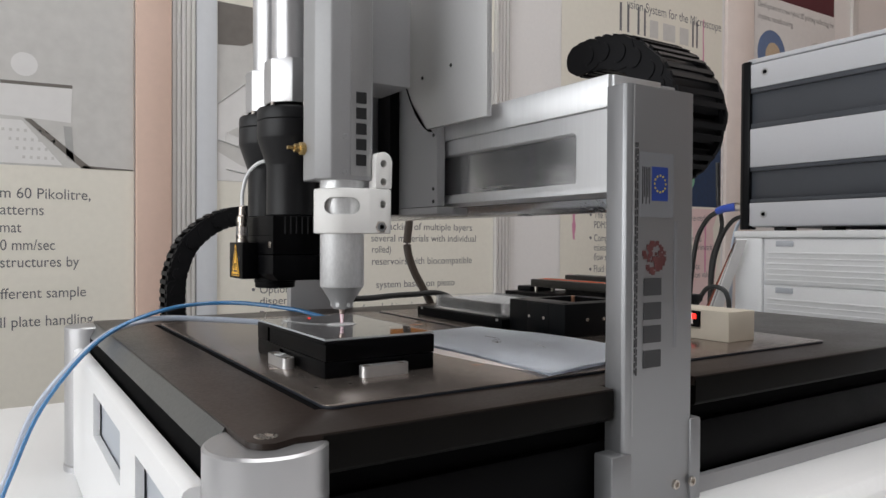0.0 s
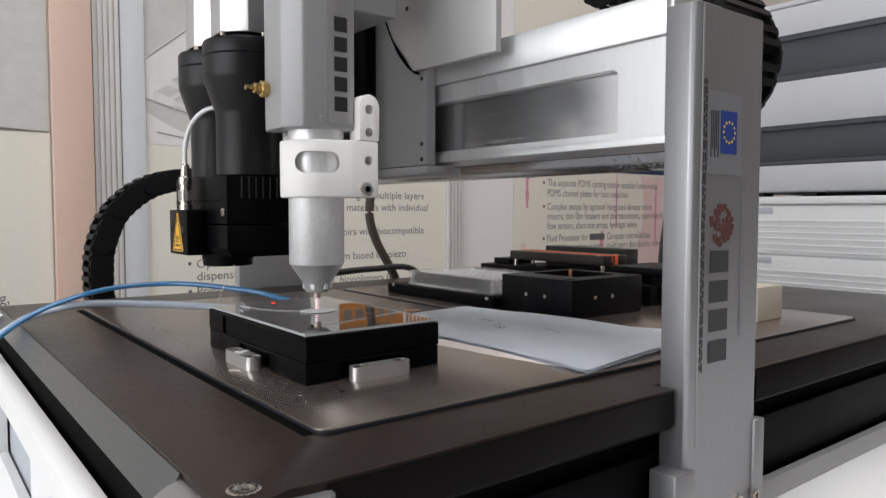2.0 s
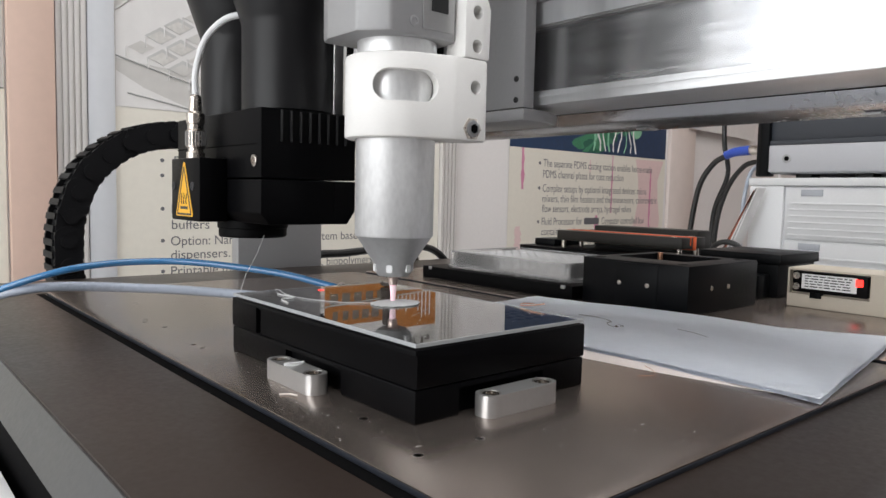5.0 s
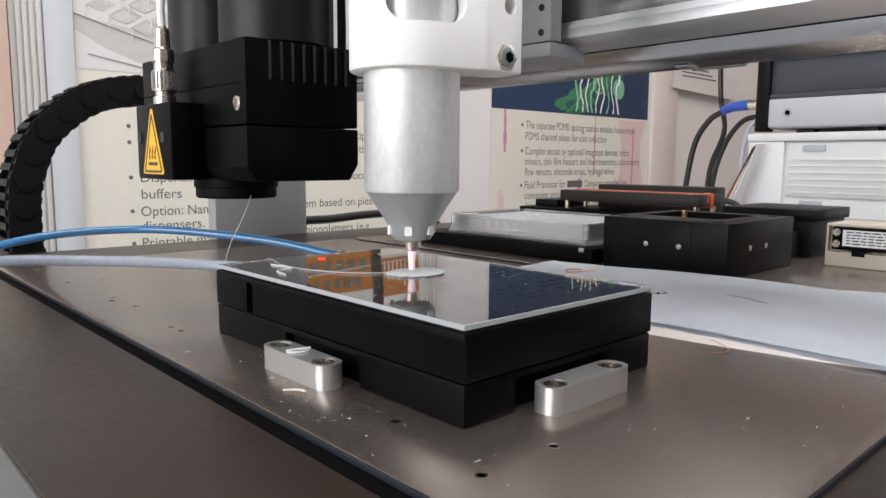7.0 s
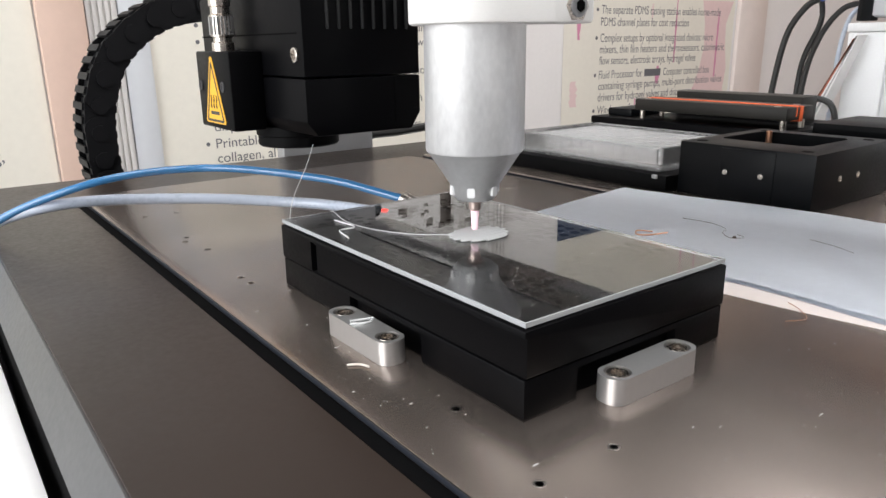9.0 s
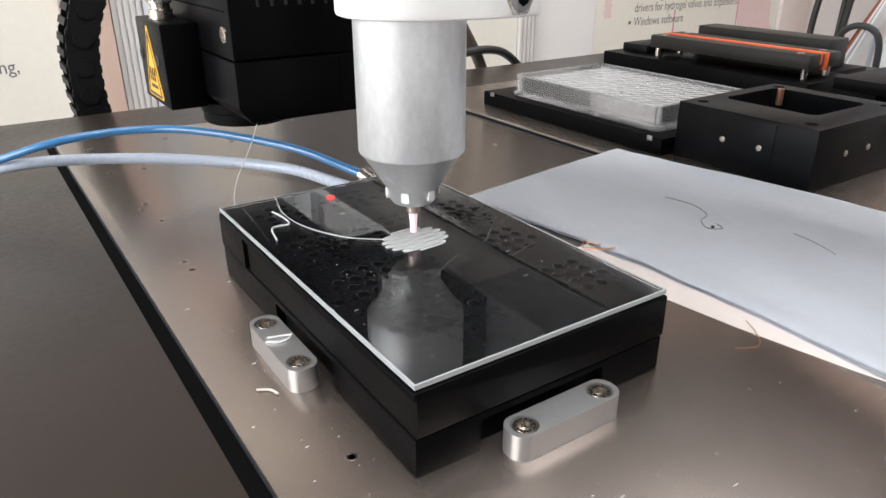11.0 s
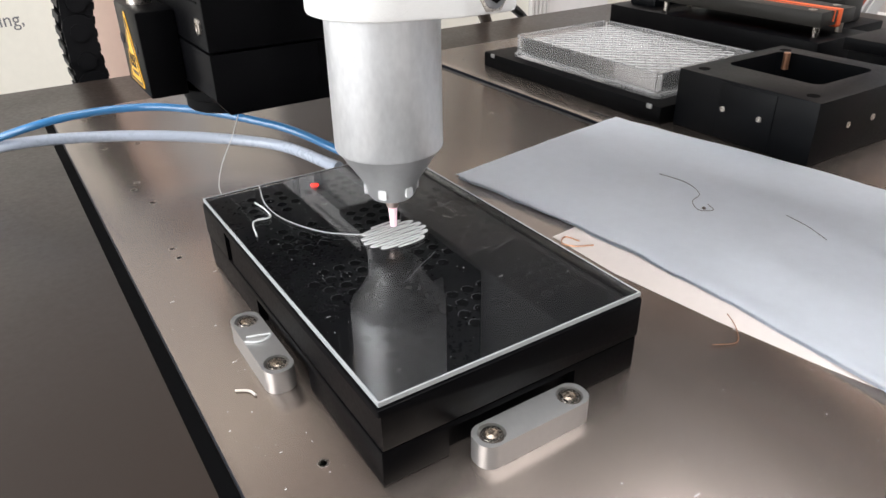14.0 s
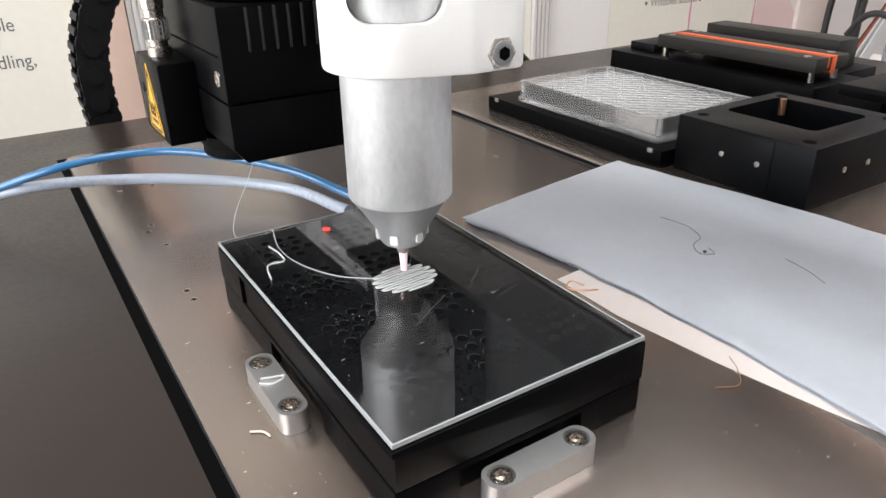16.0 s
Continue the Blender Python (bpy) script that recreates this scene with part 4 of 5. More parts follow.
for q in ((mx0 + 1.8, my0 + 2.4), (mx1 - 4.8, my0 + 2.4), (mx0 + 1.8, my1 - 4.8), (mx1 - 4.8, my1 - 4.8)):
    part("corner", B(q[0], q[0] + 3, q[1], q[1] + 2.4, 11.8, 22.4, bev=0.8), M_PS, mp)
rimb = bmesh.new()
for a in [(mx0 + 1.4, mx0 + 2.0, my0 + 3, my1 - 3), (mx1 - 2.0, mx1 - 1.4, my0 + 3, my1 - 3), (mx0 + 3, mx1 - 3, my0 + 1.4, my0 + 2.0), (mx0 + 3, mx1 - 3, my1 - 2.0, my1 - 1.4)]:
    box(rimb, *a, 22.6, 23.3)
    box(rimb, *a, 11.7, 12.3)
part("lid_rim", rimb, M_PSR, mp, "bright moulded lid rim")
wb = bmesh.new()
lathe(wb, [(3.2, 13.3), (3.4, 21.6), (3.6, 22.0), (4.0, 21.9), (4.05, 21.5)], (0, 0, 0), seg=14, cap=False)
well_me = finish("well", wb, M_PSW, (0, 0, 0))
well_me.materials.append(thin_clear("clear_polystyrene_well_rim", 0.45, 1.45))
for p in well_me.polygons:
    p.material_index = 1 if p.center.z > 0.0216 else 0
for i in range(8):
    for j in range(12):
        o = new("well", well_me)
        o.parent = mp
        o.location = V(((mx0 + mx1) / 2 - 31.5 + i * 9.0 - 294, (my0 + my1) / 2 - 49.5 + j * 9.0 - 213, -9.4))
part("well_floor", B(mx0 + 3, mx1 - 3, my0 + 3, my1 - 3, 12.4, 13.2), mat("milky_polystyrene", (0.2, 0.19, 0.185), 0.25, 0.0, 0.1, 100), mp, "milky well floor")
for o in mp.children:
    o.visible_shadow = False

# Lower paper layer; its pink tint is warm reflected light put into the colour.
single("paper_sheet", prism(bmesh.new(), [(112, 72.5), (111.5, 40), (116.5, 2), (122.5, -30), (129, -56), (152, -58), (152, 74), (127, 74)], 0.05, 0.19), M_PAPERW, (130, 10, 0.05), "pale paper sheet under the folded white sheet, warm bounce light tinted in", "paper")

# ---- black box with square cavity ----
bx = thing("black_box_holder", (292, 97, 0), "black anodised block with a square cavity", "holder")
body = part("body", B(250.5, 336, 59, 136.5, 0.05, 29.8, bev=0.7), M_BOXBLK, bx)
cut(body, [prism(bmesh.new(), rrect(276, 324, 76, 128, 5), 4, 40)])
part("side_plate", B(250.0, 250.6, 79.5, 110, 1.5, 28.5, bev=0.2), M_BOXBLK, bx)
for yy in (107, 86.5):
    screw("screw", (250.0, yy, 15.5), 'x-', 1.45, bx, M_STEEL, 0.4)
for xx in (277.5, 298):
    screw("screw", (xx, 59, 15), 'y-', 1.6, bx, M_STEEL, 0.4)
for xx, yy in [(259, 68), (327, 68), (259, 128), (327, 128)]:
    part("countersink", lathe(bmesh.new(), [(3, 29.75), (3, 29.9), (1.5, 29.85), (0.1, 29.8)], (xx, yy, 0), seg=18), M_GROOVE, bx)
part("contact_pin", lathe(bmesh.new(), [(1.8, 22), (1.8, 31)], (318, 121, 0), seg=14), M_COPPER, bx, "copper contact pin")

# ---- black rack with orange gaskets ----
rk = thing("gasket_rack", (425, 245, 0), "long black clamp bar with orange gaskets on steel pins", "clamp rack")
part("base_block", B(397, 455, 150, 333, 0.05, 20.4, bev=0.8), M_BLACK, rk)
part("step_block", B(412, 455, 300, 326, 20.5, 27, bev=0.8), M_BOXBLK, rk)
part("rear_bar", B(462, 486, 175, 290, 20.5, 41, bev=1.0), M_RACK, rk)
part("rear_base", B(455.2, 500, 165, 300, 0.05, 20.3, bev=0.8), M_BLACK, rk)
bar = part("clamp_bar", B(406, 424, 157, 292, 27.4, 37, bev=0.8), M_RACK, rk)
part("clamp_bar", B(428.6, 444, 157, 292, 27.4, 37, bev=0.8), M_RACK, rk)
part("gasket", B(424.1, 428.5, 156.5, 290, 26, 37.3, bev=0.3), M_ORANGE, rk, "orange silicone gasket")
part("gasket", B(419, 420.2, 156.6, 290, 30, 37.25), M_ORANGE, rk, "orange silicone gasket")
for xx, yy in [(411, 162), (411, 287), (438, 162), (438, 287)]:
    part("pin", lathe(bmesh.new(), [(2.2, 20.3), (2.2, 27.5)], (xx, yy, 0), seg=14), M_STEEL, rk, "steel distance pin")
    part("screw_head", lathe(bmesh.new(), [(2.6, 37), (2.6, 37.4), (0.4, 37.5)], (xx, yy + (5 if yy < 200 else -5), 0), seg=14), M_STEEL, rk)

# ---- second black block ----
b2 = thing("black_block", (410, 92, 0), "notched black anodised block on the plate", "holder")
body = part("body", B(379.5, 440, 64.5, 121.5, 0.05, 24, bev=0.7), M_BOXBLK, b2)
cut(body, [B(370, 386, 80, 98, 6, 30)])
part("cap", B(377, 442, 62, 124, 24.1, 31.5, bev=0.8), M_BOXBLK, b2)
part("front_block", B(362, 378, 70, 90, 0.05, 17, bev=0.6), M_BOXBLK, b2)

# ---- beige sensor block ----
be = thing("sensor_block", (372, 5, 0), "beige printed block carrying a small light sensor", "sensor")
body = part("body", B(352, 388, -32, 46, 0.05, 26, bev=0.8), M_BEIGE, be)
cut(body, [B(340, 357, -4, 44.5, 9, 24.5)])
sn = part("sensor", B(350.5, 356.5, -3, 42, 10.5, 24, bev=0.5), M_BLACKM, be, "black light sensor with white label")
part("label", B(350.1, 350.4, 3, 36, 13, 22.6), M_LABEL, sn, "white printed label")
bm = bmesh.new()
rr = random.Random(8)
for i in range(5):
    y = 34
    while y > 7:
        w = rr.uniform(1.5, 5)
        box(bm, 349.95, 350.05, y - w, y, 14.2 + i * 1.7, 14.9 + i * 1.7)
        y -= w + 0.9
part("print_bars", bm, M_INK, sn)
part("led", B(349.6, 350.3, -0.5, 3.6, 17.5, 22), M_LED, sn, "glowing red lamp")
for zz in (14, 21):
    screw("screw", (350.3, 39.4, zz), 'x-', 2.2, sn, M_STEEL, 0.8)
part("lens_foot", B(350.8, 355, 24, 31, 7, 10.6, bev=0.4), M_BLACKM, sn)

# ---- controller on a drawer unit ----
ct = thing("controller_box", (1050, 120, 104), "light grey electronics enclosure with slate bands", "electronics box")
CX, CY1, CY0 = 905, 330, -330
part("body", B(CX + 6, 1330, CY0, CY1 - 4, 110, 384, bev=3), M_LIGHTBOX, ct)
for za, zb, m, d in [(112, 150, M_LIGHTBOX, 0), (150.4, 157, M_DARKBOX, 1), (157.2, 203, M_DARKBOX, 5), (203.2, 210, M_DARKBOX, 1), (210.2, 274, M_LIGHTBOX, 0), (274.2, 283, M_DARKBOX, 1), (283.2, 334, M_DARKBOX, 5), (334.2, 342, M_DARKBOX, 1), (342.2, 382, M_LIGHTBOX, 0)]:
    part("front_band", B(CX + d, CX + 8, CY0, CY1 - 9, za, zb, bev=0.6), m, ct)
part("corner_profile", prism(bmesh.new(), [(CX - 2, CY1 - 9), (CX - 2, CY1 + 3), (CX + 2, CY1 + 10), (CX + 8, CY1 + 13), (CX + 20, CY1 + 13), (CX + 20, CY1 - 9)], 106, 388, bev=1.5), M_BOXBLK, ct, "dark corner profile")
part("top_cover", B(CX + 2, 1334, CY0, CY1 - 2, 384.2, 392, bev=2), M_LIGHTBOX, ct)
for yy, zz in [(295, 131), (295, 366), (-200, 131), (-200, 366)]:
    screw("panel_screw", (CX, yy, zz), 'x-', 6.0, ct, M_ALUM, 1.2)
    part("socket", lathe(bmesh.new(), [(3.6, -1.7), (3.6, -0.6)], (CX, yy, zz), 'x', 6), M_GROOVE, ct)
for yy in (270, 190, 60, -100):
    part("rubber_foot", B(930, 960, yy, yy + 22, 104, 110, bev=1), M_RUBBER, ct)

dr = thing("drawer_unit", (1050, 120, -153), "white plastic drawer cabinet with ribbed fronts", "drawer cabinet")
part("cabinet", B(CX + 4, 1330, -330, 345, -153, 92, bev=2), M_DRAWER, dr)
part("top", B(CX - 3, 1334, -334, 348, 92.2, 103.5, bev=2), M_DRAWER, dr)
part("side_frame", B(CX - 2, CX + 10, 296, 346, -153, 92, bev=2), M_DRAWER, dr)
for za, zb in [(17, 90), (-64, 14.5), (-148, -67)]:
    d = part("drawer", B(CX, CX + 12, -300, 292, za, zb, bev=1.5), M_DRAWER, dr)
    for i in range(5):
        z = zb - 30 - i * 9.0
        if z > za + 3:
            part("rib", B(CX - 1.6, CX + 1, -296, 288, z - 2.6, z, bev=0.8), M_DRAWER, d)
    part("label_holder", B(CX - 1.6, CX + 0.5, 243, 272, zb - 12, zb - 3, bev=0.4), mat("pale_grey_tab", (0.42, 0.44, 0.48), 0.4), d, "pale grey label tab")
    part("grip_lip", B(CX - 2.5, CX + 1, -290, 285, zb - 24, zb - 21, bev=0.5), M_DRAWER, d)

# ---- cables and plugs at the controller ----
def cable(path, r, material, label, cat="cable", base=None):
    return single("cable", tube(bmesh.new(), smooth_path(path), r, 10), material, base or path[-1], label, cat, "cables behind the deck")


pl = thing("round_plug", (925, 365, 144), "blue sleeved round plug with silver collar", "plug")
part("sleeve", tube(bmesh.new(), smooth_path([(925, 358, 146), (925, 382, 144), (925, 398, 139)], 6), [7.5 - 0.1 * i for i in range(13)], 14), M_BLUE, pl, "blue rubber sleeve")
part("collar", lathe(bmesh.new(), [(8, 336), (8, 346), (7, 347), (7, 358), (8, 358.5)], (925, 0, 146), 'y', 20), M_STEEL, pl, "silver collar")
cable([(925, 396, 139), (925, 418, 126), (925, 440, 90), (925, 452, 20), (925, 455, -40), (925, 455, -150)], 4.4, M_RUBBER, "thick black cable from the blue plug")
cable([(930, 336, 130), (930, 370, 122), (930, 398, 80), (930, 412, 10), (930, 415, -150)], 3.8, M_RUBBER, "black cable hanging from the controller")
cable([(955, 420, 230), (950, 414, 160), (948, 405, 110), (946, 424, 50), (946, 428, -40), (946, 430, -150)], 3.8, M_RUBBER, "black cable running down the wall side")
cable([(915, 338, 126), (915, 352, 110), (915, 360, 70), (915, 362, 0), (915, 366, -150)], 3.0, M_GREYTUBE, "thin grey cable hanging from the controller")
cable([(980, 60, 700), (985, -40, 560), (990, 10, 470), (1000, 60, 430), (1010, 90, 393)], 4, M_RUBBER, "black cable rising above the controller")
cable([(860, 388, -20), (862, 372, 4), (866, 352, 8), (868, 336, -4), (866, 330, -40), (866, 330, -150)], 4, M_RUBBER, "black looped cable on the table side")
lf = thing("leaflet_stack", (875, 360, -60), "stack of leaflets leaning on the drawer cabinet, brown cover first", "leaflets")
for i, m_ in enumerate([M_PHOTOW, M_GREY, M_PHOTOW, mat("leaflet_red", (0.35, 0.08, 0.04), 0.4), mat("brown_gloss_cover", (0.12, 0.035, 0.018), 0.3, 0.0, 0.2, 20)]):
    bm = B(868, 894, -1.2, 1.2, 0, 172, bev=0.3)
    bmesh.ops.rotate(bm, verts=bm.verts, cent=(0, 0, 0), matrix=Matrix.Rotation(radians(21 + i * 1.2), 3, 'X'))
    bmesh.ops.translate(bm, vec=(0, 380 + i * 4.5, -72), verts=bm.verts)
    part("leaflet", bm, m_, lf)

# ---- tubes to the stage ----
single("air_tube", tube(bmesh.new(), smooth_path([(65.5, 147, 20), (48, 188.5, 25.2), (7.4, 235, 28.6), (-44, 254.6, 22.6), (-90, 287, -4), (-133, 291, -57), (-157, 291, -113), (-170, 291, -150)]), 1.85, 14), M_BLUETUBE, (65.5, 147, 20), "glossy blue plastic air tube arching off the deck", "tube")
single("air_tube", tube(bmesh.new(), smooth_path([(64, 155, 12), (52, 209.5, 9.2), (0, 247.6, 12.7), (-55.7, 264.8, 13.5), (-92, 300, -8), (-138, 318, -65), (-162, 324, -130), (-176, 328, -150)]), 2.6, 14), M_GREYTUBE, (64, 155, 12), "grey translucent hose beside the blue tube", "tube")
tc = thing("tube_fitting", (66, 140, 10), "small chrome tube fitting behind the stage", "fitting")
bm = lathe(bmesh.new(), [(3.4, 0), (3.4, 6), (4.4, 6.4), (4.4, 13), (2.6, 13.6), (2.6, 18)], (0, 0, 0), seg=16)
bmesh.ops.transform(bm, matrix=Matrix.Translation((65.8, 146.5, 20)) @ Matrix.Rotation(radians(112), 4, 'X') @ Matrix.Rotation(radians(16), 4, 'Y'), verts=bm.verts)
part("nipple", bm, M_STEEL, tc)
part("elbow", B(60, 71, 128.5, 140, 3, 21, bev=1.5), M_STEEL, tc)
single("hanging_hose", tube(bmesh.new(), smooth_path([(322, 455, 140), (322, 455, 112), (319, 455, 76), (330, 455, 42), (358, 455, -6), (375, 455, -60)]), 5.5, 12), M_BROWN, (358, 455, -60), "dark brown corrugated hose behind the deck", "hose")
single("rear_cable", tube(bmesh.new(), smooth_path([(200, 440, -30), (215, 440, 4), (260, 442, 8), (320, 445, 10), (380, 448, 6), (430, 450, -40)]), 4, 10), M_RUBBER, (200, 440, -30), "flat black cable lying behind the deck", "cable")
# ---- posters on the booth wall ----
PY = WALL_Y - 3


def sheet(name, x0, x1, z0, z1, material, parent, d, label=""):
    return part(name, B(x0, x1, PY - d - 0.3, PY - d, z0, z1), material, parent, label)


def shape(name, pts, material, parent, d, label=""):
    return part(name, prism(bmesh.new(), pts, PY - d - 0.3, PY - d, 'y'), material, parent, label)


def words(text, x0, x1, z, size, parent, material=None, d=0.6):
    """Printed words from x0 to x1 on the baseline z."""
    cu = bpy.data.curves.new("words", 'FONT')
    cu.body, cu.size, cu.extrude = text, size, 0.0
    tmp = new("tmp", cu)
    bpy.context.view_layer.update()
    me = bpy.data.meshes.new_from_object(tmp.evaluated_get(bpy.context.evaluated_depsgraph_get()))
    bpy.data.objects.remove(tmp)
    xs = [v.co.x for v in me.vertices] or [0, 1]
    k = (x1 - x0) / max(1e-6, max(xs) - min(xs))
    lo = min(xs)
    b = BASE[parent.name]
    for v in me.vertices:
        v.co = V((x0 + (v.co.x - lo) * k - b[0], PY - d - b[1], z + v.co.y - b[2]))
    me.name = "printed_line"
    me.materials.append(material or M_TEXT)
    ob = tagged(new("printed_line", me), kind="stuff")
    ob.parent = parent
    BASE[ob.name] = b
    return ob


def bullet(x, z, parent, r=4):
    part("bullet", lathe(bmesh.new(), [(r, 0), (r, 0.3)], (x, PY - 0.8, z), 'y', 12), M_TEXT, parent)


# first poster
p1 = thing("poster", (-200, PY, 300), "cream poster with grey machine photograph above bulleted text", "poster", "wall posters")
sheet("paper", -700, 97, -700, 1250, M_POSTER, p1, 0)
sheet("photo", -700, 96, 234, 900, M_PHOTO, p1, 0.4, "pale grey photograph of a device")
shape("photo_detail", [(-700, 415), (-152, 400), (-23, 402), (-26, 328), (-120, 333), (-700, 345)], M_PHOTOW, p1, 0.8)
shape("photo_detail", [(-152, 404), (-23, 407), (-23, 400), (-152, 397)], M_PHOTOD, p1, 1.2)
shape("photo_detail", [(-112, 330), (-98, 330), (14, 234), (-6, 234)], M_PHOTOD, p1, 1.2)
shape("photo_detail", [(-4, 240), (96, 236), (96, 234), (-4, 234)], M_PHOTOD, p1, 1.2)
shape("photo_detail", [(-40, 320), (-24, 320), (-20, 245), (-34, 256)], mat("poster_photo_mid", (0.38, 0.38, 0.37), 0.55, 0, 0.1, 4), p1, 1.2)
shape("photo_detail", [(-700, 320), (-115, 326), (-42, 238), (-700, 236)], M_PHOTOW, p1, 0.9)
for i in range(9):
    for j in range(4):
        if -150 + i * 13 + j * 12 < -50:
            part("photo_detail", B(-150 + i * 13 + j * 12, -145 + i * 13 + j * 12, PY - 1.5, PY - 1.25, 302 - j * 18, 308 - j * 18), M_PHOTO, p1)
shape("photo_detail", ring(-110, 440, 24, 0, 360, 20)[:-1], M_PHOTOW, p1, 0.9)
for s_, x1_, z_ in [("m 60 Pikolitre,", 11, 167), ("atterns", -76, 133), ("mat", -116, 97), ("0 mm/sec", -56, 61), ("structures by", -11, 26), ("fferent sample", 2, -38), ("ll plate handling,", 20, -96)]:
    words(s_, -153, x1_, z_, 31, p1)

# second poster
p2 = thing("poster", (680, PY, 300), "cream poster with orange and white photograph above bulleted text", "poster", "wall posters")
sheet("paper", 277, 1083, -700, 1250, M_POSTER, p2, 0)
sheet("photo", 278, 1082, 222, 640, M_PHOTO, p2, 0.4, "photograph of clear well plates and orange tubing")
shape("photo_detail", [(279, 640), (279, 540), (340, 545), (420, 585), (440, 640)], M_PHOTOD, p2, 0.8)
shape("photo_detail", [(279, 400), (394, 497), (496, 460), (900, 420), (1080, 300), (1080, 224), (470, 260), (420, 300), (279, 312)], M_PHOTOW, p2, 0.8)
shape("photo_detail", [(279, 290), (330, 262), (420, 230), (440, 223), (279, 223)], M_PHOTOW, p2, 0.8)
wht = mat("poster_photo_line", (0.5, 0.5, 0.49), 0.55)
M_CELL = mat("poster_photo_cell", (0.6, 0.585, 0.56), 0.55, 0, 0.15, 10)
for i in range(6):
    for j in range(6):
        ox, oz = 296 + i * 36 + j * 40, 338 + i * 24 - j * 17
        quad = [(ox, oz), (ox + 30, oz + 20), (ox + 62, oz + 7), (ox + 32, oz - 13)]
        if min(q[1] for q in quad) < 228 or max(q[1] for q in quad) > 490 or max(q[0] for q in quad) > 720:
            continue
        shape("photo_detail", quad, wht if (i + j) % 3 else M_PHOTOW, p2, 1.25 + 0.01 * (i * 6 + j))
        inner = [(ox + 5 + 0.8 * (q[0] - ox), oz + 0.74 * (q[1] - oz) - 2) for q in quad]
        shape("photo_detail", inner, M_CELL if (i + 2 * j) % 4 else M_PHOTO, p2, 1.7 + 0.01 * (i * 6 + j))
        part("photo_detail", tube(bmesh.new(), [(ox + 2, PY - 2.4, oz - 2), (ox + 2, PY - 2.4, oz - 22)], 1.2, 5), M_PHOTOW, p2)
for a, b in [((279, 318), (470, 268)), ((470, 268), (1080, 232)), ((300, 250), (440, 226)), ((279, 402), (394, 498)), ((394, 498), (500, 462))]:
    part("photo_detail", tube(bmesh.new(), [(a[0], PY - 1.6, a[1]), (b[0], PY - 1.6, b[1])], 2, 5), wht, p2)
for rr_, zz_, c_ in [(52, 610, (430, 0)), (40, 560, (500, 0)), (46, 430, (515, 0)), (44, 330, (520, 0))]:
    part("photo_detail", tube(bmesh.new(), [(c_[0] + rr_ * math.cos(a * math.pi / 10), PY - 2.2, zz_ + rr_ * 0.7 * math.sin(a * math.pi / 10)) for a in range(21)], 11, 6), M_PHOTOO, p2)
shape("photo_detail", [(362, 640), (372, 596), (440, 600), (520, 575), (540, 640)], M_PHOTOO, p2, 0.9)
shape("photo_detail", [(388, 640), (396, 560), (404, 540), (412, 560), (420, 640)], M_PHOTOW, p2, 1.4)
sheet("photo_detail", 738, 935, 205, 300, mat("poster_photo_amber", (0.42, 0.16, 0.03), 0.5, 0, 0.2, 8), p2, 1.4)
sheet("photo_detail", 945, 1078, 228, 325, mat("poster_photo_amber", (0.42, 0.16, 0.03), 0.5), p2, 1.4)
rq = random.Random(4)
for i in range(9):
    part("photo_detail", B(952 + i * 13, 956 + i * 13, PY - 2.2, PY - 1.9, 236, 268 + rq.uniform(0, 40)), M_PHOTOW, p2)
for i in range(5):
    part("photo_detail", B(752 + i * 34, 774 + i * 34, PY - 2.2, PY - 1.9, 222, 250), M_PHOTOD, p2)
    part("photo_detail", B(760 + i * 28, 774 + i * 30, PY - 2.2, PY - 1.9, 266, 288), M_PHOTOD, p2)
for i in range(70):
    a, b = rq.uniform(800, 1060), rq.uniform(335, 440)
    part("photo_detail", B(a, a + rq.uniform(6, 22), PY - 2.2 - i * 0.004, PY - 1.9, b, b + rq.uniform(6, 24)), rq.choice([M_PHOTOW, M_PHOTOD, M_PHOTO]), p2)
for s_, x0_, x1_, z_ in [("by stacking of multiple layers", 680, 1006, 113), ("several materials with individual", 680, 1020, 81), ("rolled)", 683, 740, 51), ("reservoirs with biocompatible", 683, 1006, 19), ("system based on piezo", 696, 946, -43), ("drogels, biopolymers (e.g.", 650, 925, -103),
                        ("Build u", 388, 462, 115), ("Aligne", 388, 464, 85), ("cartr", 388, 444, 53), ("Dispensing on", 382, 538, 19), ("buffers", 382, 460, -13), ("Option: Nanol", 380, 534, -46), ("dispensers.", 380, 505, -74), ("Printable ma", 380, 520, -107), ("collagen, al", 380, 502, -136)]:
    words(s_, x0_, x1_, z_, 27, p2)
for zz in (124, 94, 28, -36, -98):
    bullet(364, zz, p2)

# third poster, with pink ink runs
p3 = thing("poster", (1750, PY, 300), "cream poster stained by pink ink runs with dark photograph band", "poster", "wall posters")
sheet("paper", 1346, 2150, -700, 1250, M_POSTER, p3, 0)
sheet("photo", 1347, 2149, 212, 520, M_PHOTOB, p3, 0.4, "dark blue photograph band")
M_LEAFS = [mat("poster_photo_leaf_%s" % k, c, 0.5, 0, 0.3, 20) for k, c in (("deep", (0.02, 0.1, 0.07)), ("mid", (0.05, 0.2, 0.11)), ("pale", (0.2, 0.42, 0.28)))]
rl = random.Random(21)
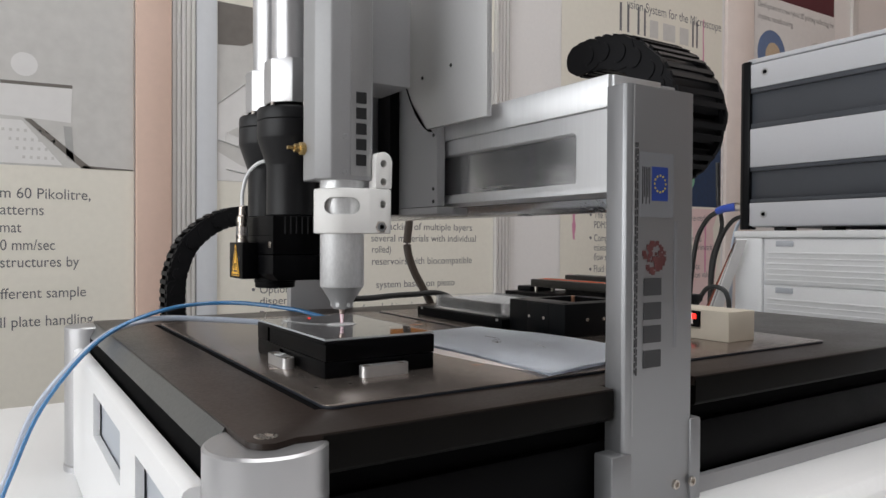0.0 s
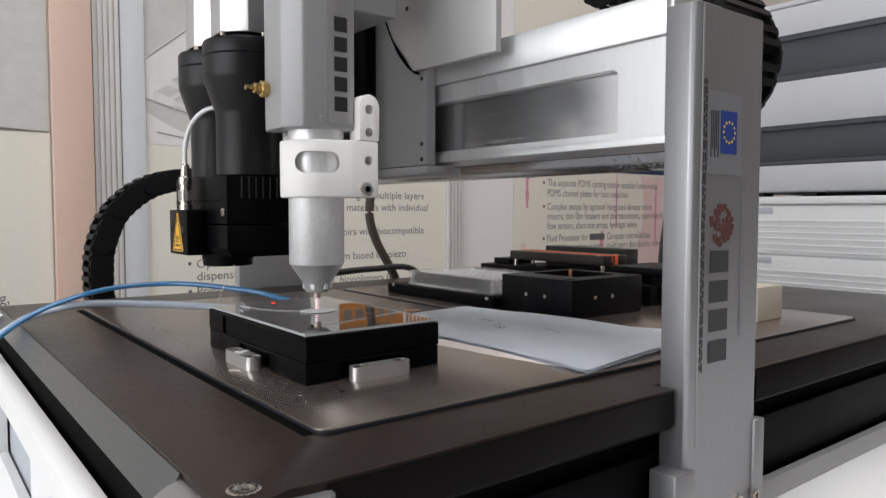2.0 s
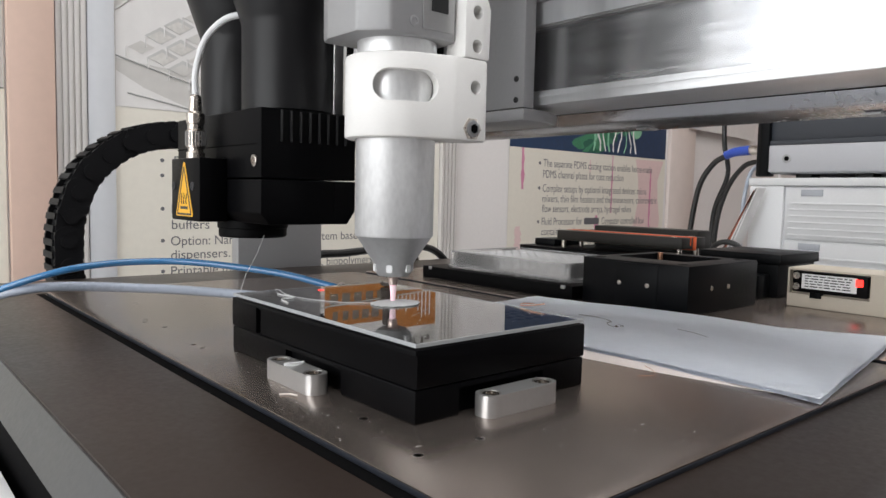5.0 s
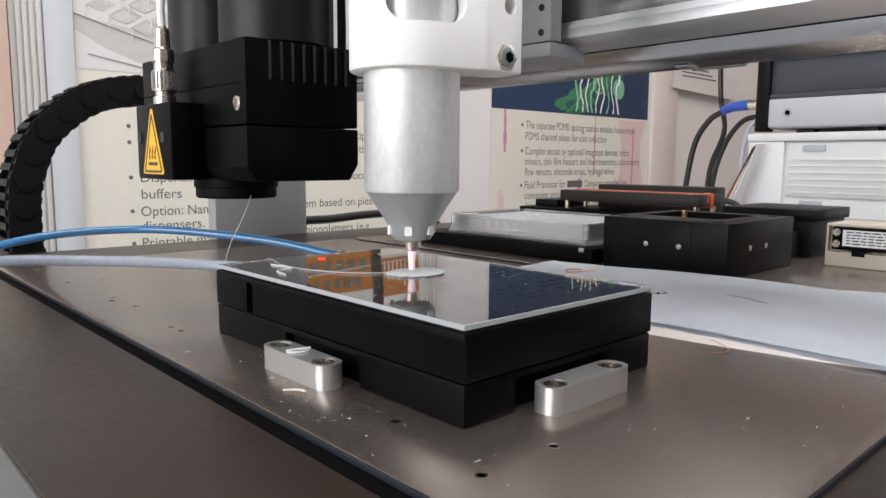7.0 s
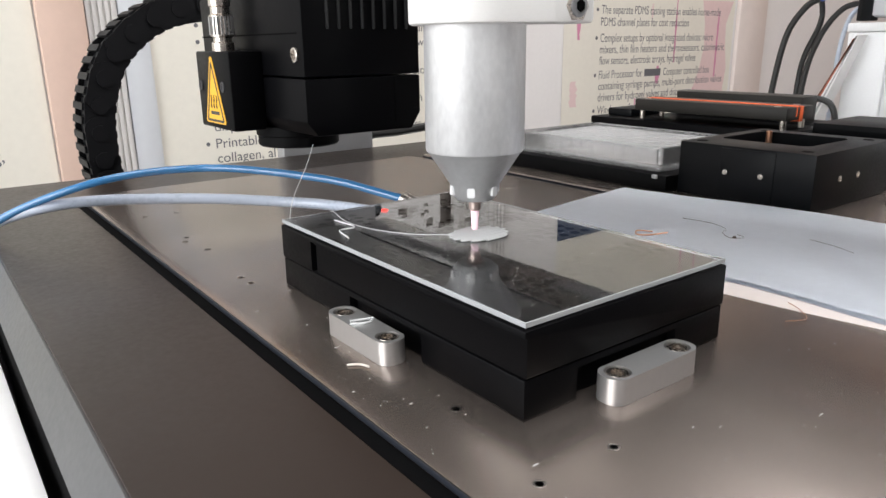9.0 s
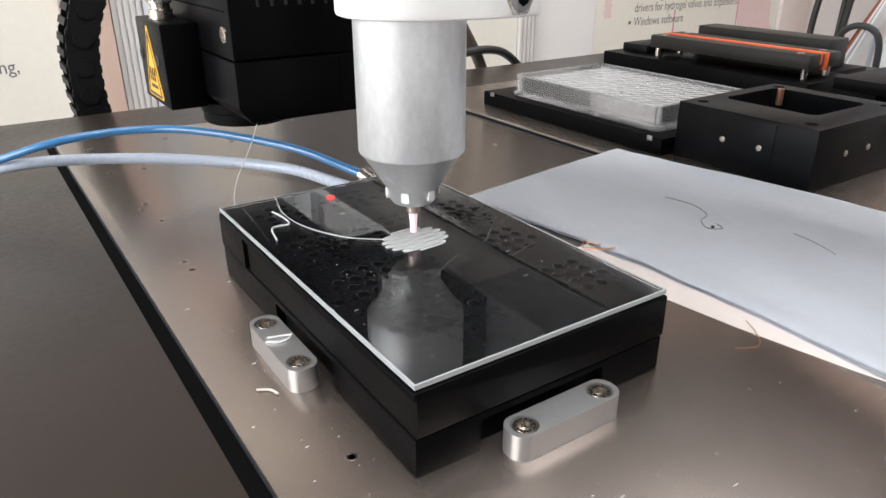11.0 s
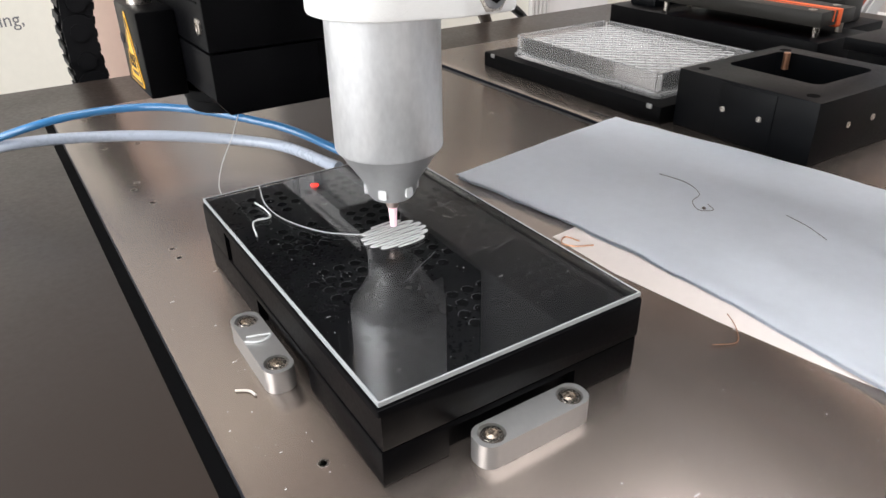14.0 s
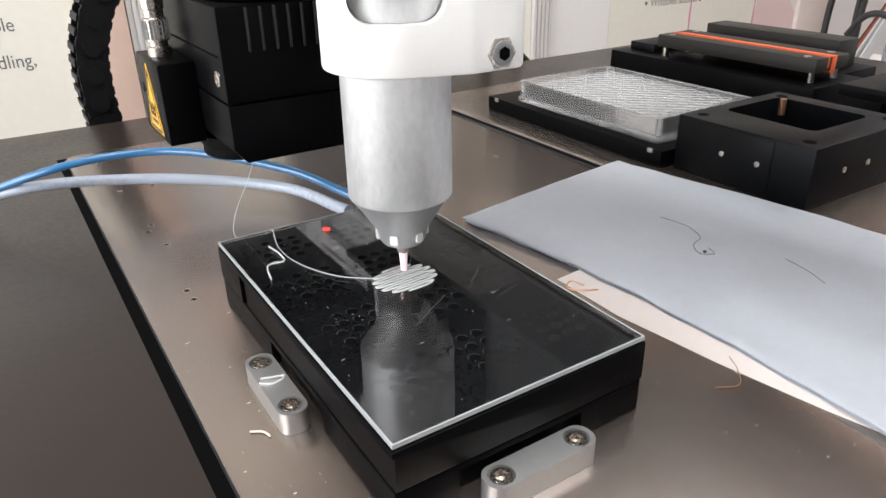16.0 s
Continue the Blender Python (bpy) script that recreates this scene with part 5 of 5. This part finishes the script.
for i in range(26):
    u = i / 25
    cx0, cz0 = 1690 + 300 * u + rl.uniform(-26, 26), 222 + 160 * u ** 1.3 + rl.uniform(-14, 40)
    rx, rz, tw = rl.uniform(22, 60), rl.uniform(12, 30), rl.uniform(0.1, 0.9)
    pts = []
    for k in range(16):
        a_ = k * math.pi / 8
        q = 1 + 0.16 * math.sin(3 * a_ + i)
        px, pz = rx * q * math.cos(a_), rz * q * math.sin(a_)
        pts.append((cx0 + px * math.cos(tw) - pz * math.sin(tw), max(214, cz0 + px * math.sin(tw) + pz * math.cos(tw))))
    if max(p_[1] for p_ in pts) < 518:
        shape("photo_detail", pts, M_LEAFS[min(2, int(rl.random() * 2.3))], p3, 0.8 + 0.02 * i)
shape("photo_detail", ring(1962, 306, 34, 0, 360, 20)[:-1], M_LEAFS[2], p3, 1.6)
for i in range(9):
    x_ = 1730 + i * 28
    path = [(x_ + 9 * math.sin(k * 1.3 + i), PY - 2.4 - 0.05 * i, 222 + k * rl.uniform(24, 32)) for k in range(7)]
    part("photo_detail", tube(bmesh.new(), smooth_path(path, 4), rl.uniform(1.5, 3.2), 5), M_PHOTOW if i % 3 else M_LEAFS[2], p3)
lines = [("The separate PDMS casting station enables home-made", 2070, 160), ("PDMS channel plates for cost reduction", 1902, 127), ("Complex setups by optional integrated devices: micro", 2040, 84), ("mixers, thin film heaters and thermosensors, calorimetric", 2106, 53), ("flow sensors, electrode arrays, hydrogel valves", 1952, 22)]
for s_, x1_, z_ in lines:
    words(s_, 1494, x1_, z_, 33, p3)
words("Fluid Processor for", 1494, 1688, -17, 33, p3)
part("mark_block", B(1698, 1775, PY - 0.9, PY - 0.6, -17, 4), M_TEXT, p3)
words("Computer controlled box", 1790, 2032, -17, 33, p3)
words("containing syringe pumps, multi-port distribution valves", 1494, 2108, -48, 33, p3)
words("drivers for hydrogel valves and dispensers.", 1494, 1945, -80, 33, p3)
words("Windows software", 1494, 1700, -116, 33, p3)
for zz in (170, 95, -7, -106):
    bullet(1478, zz, p3, 5)
words("usion System for the Microscope", 1640, 2142, 872, 46, p3)
for a, b in [(1604, 1614), (1640, 1650), (1690, 1700), (1722, 1731), (1752, 1794), (1820, 1884), (1908, 1956), (1976, 1985), (1999, 2008)]:
    part("mark_block", B(a, b, PY - 0.9, PY - 0.6, 790, 884 if b - a < 20 else 850), M_TEXT if b - a < 20 else M_PHOTO, p3)
for x_, w_, za, zb, m_ in [(1404, 16, 90, 225, M_PINKSTAIN), (1838, 9, 20, 210, M_PINKSTAIN), (2062, 12, -30, 170, M_PINKSTAIN), (1760, 22, -40, 12, M_PINKSTAIN), (1390, 40, -90, -20, M_PINKPALE), (2060, 240, -420, 205, M_PINKPALE), (1720, 10, 150, 190, M_PINKPALE), (1960, 14, 500, 760, M_PINKSTAIN), (2040, 10, 560, 900, M_PINKSTAIN), (1660, 9, -400, -80, M_PINKSTAIN), (1950, 8, -400, -60, M_PINKSTAIN)]:
    bm = bmesh.new()
    rr = random.Random(int(x_ + za))
    n = 9
    left = [(x_ - w_ / 2 * (0.5 + 0.6 * rr.random()) * (1 - 0.5 * abs(i / n - 0.4)), za + (zb - za) * i / n) for i in range(n + 1)]
    right = [(x_ + w_ / 2 * (0.5 + 0.6 * rr.random()) * (1 - 0.5 * abs(i / n - 0.4)), za + (zb - za) * i / n) for i in range(n + 1)]
    lift = 0.1 if m_ is M_PINKSTAIN else 0.0
    prism(bm, left + right[::-1], PY - 0.42 - lift, PY - 0.32 - lift, 'y')
    part("ink_run", bm, m_, p3)

# fourth poster
p4 = thing("poster", (2640, PY, 900), "white project poster with a maroon header band", "poster", "wall posters")
sheet("paper", 2350, 2930, 560, 1270, M_PHOTOW, p4, 0)
sheet("header", 2400, 2920, 1060, 1200, mat("poster_maroon", (0.09, 0.02, 0.03), 0.5), p4, 0.4)
words("Development of a new hybrid 3D printing technology for", 2372, 2920, 1012, 32, p4)
words("implants manufacturing", 2372, 2610, 965, 32, p4)
shape("photo_detail", ring(2465, 835, 95, 0, 360, 26)[:-1], mat("poster_round_blue", (0.12, 0.18, 0.32), 0.5, 0, 0.2, 8), p4, 0.5)
shape("photo_detail", ring(2475, 830, 52, 0, 360, 18)[:-1], mat("poster_round_sand", (0.5, 0.4, 0.28), 0.5, 0, 0.3, 12), p4, 0.9)
shape("photo_detail", ring(2790, 860, 70, 0, 360, 22)[:-1], M_PHOTO, p4, 0.5)
for i in range(10):
    part("print_line", B(2640, 2640 + 250 - (i % 3) * 40, PY - 0.9, PY - 0.6, 760 - i * 16, 766 - i * 16), M_TEXT, p4)
p5 = thing("leaflet", (2390, PY - 20, 330), "white leaflet fixed at a slant on the wall", "leaflet")
shape("paper", [(2270, 335), (2760, 318), (2790, 400), (2310, 470)], M_PHOTOW, p5, 20)
for i in range(4):
    part("print_line", B(2340, 2600 - i * 30, PY - 21, PY - 20.6, 380 + i * 14, 385 + i * 14), M_TEXT, p5)
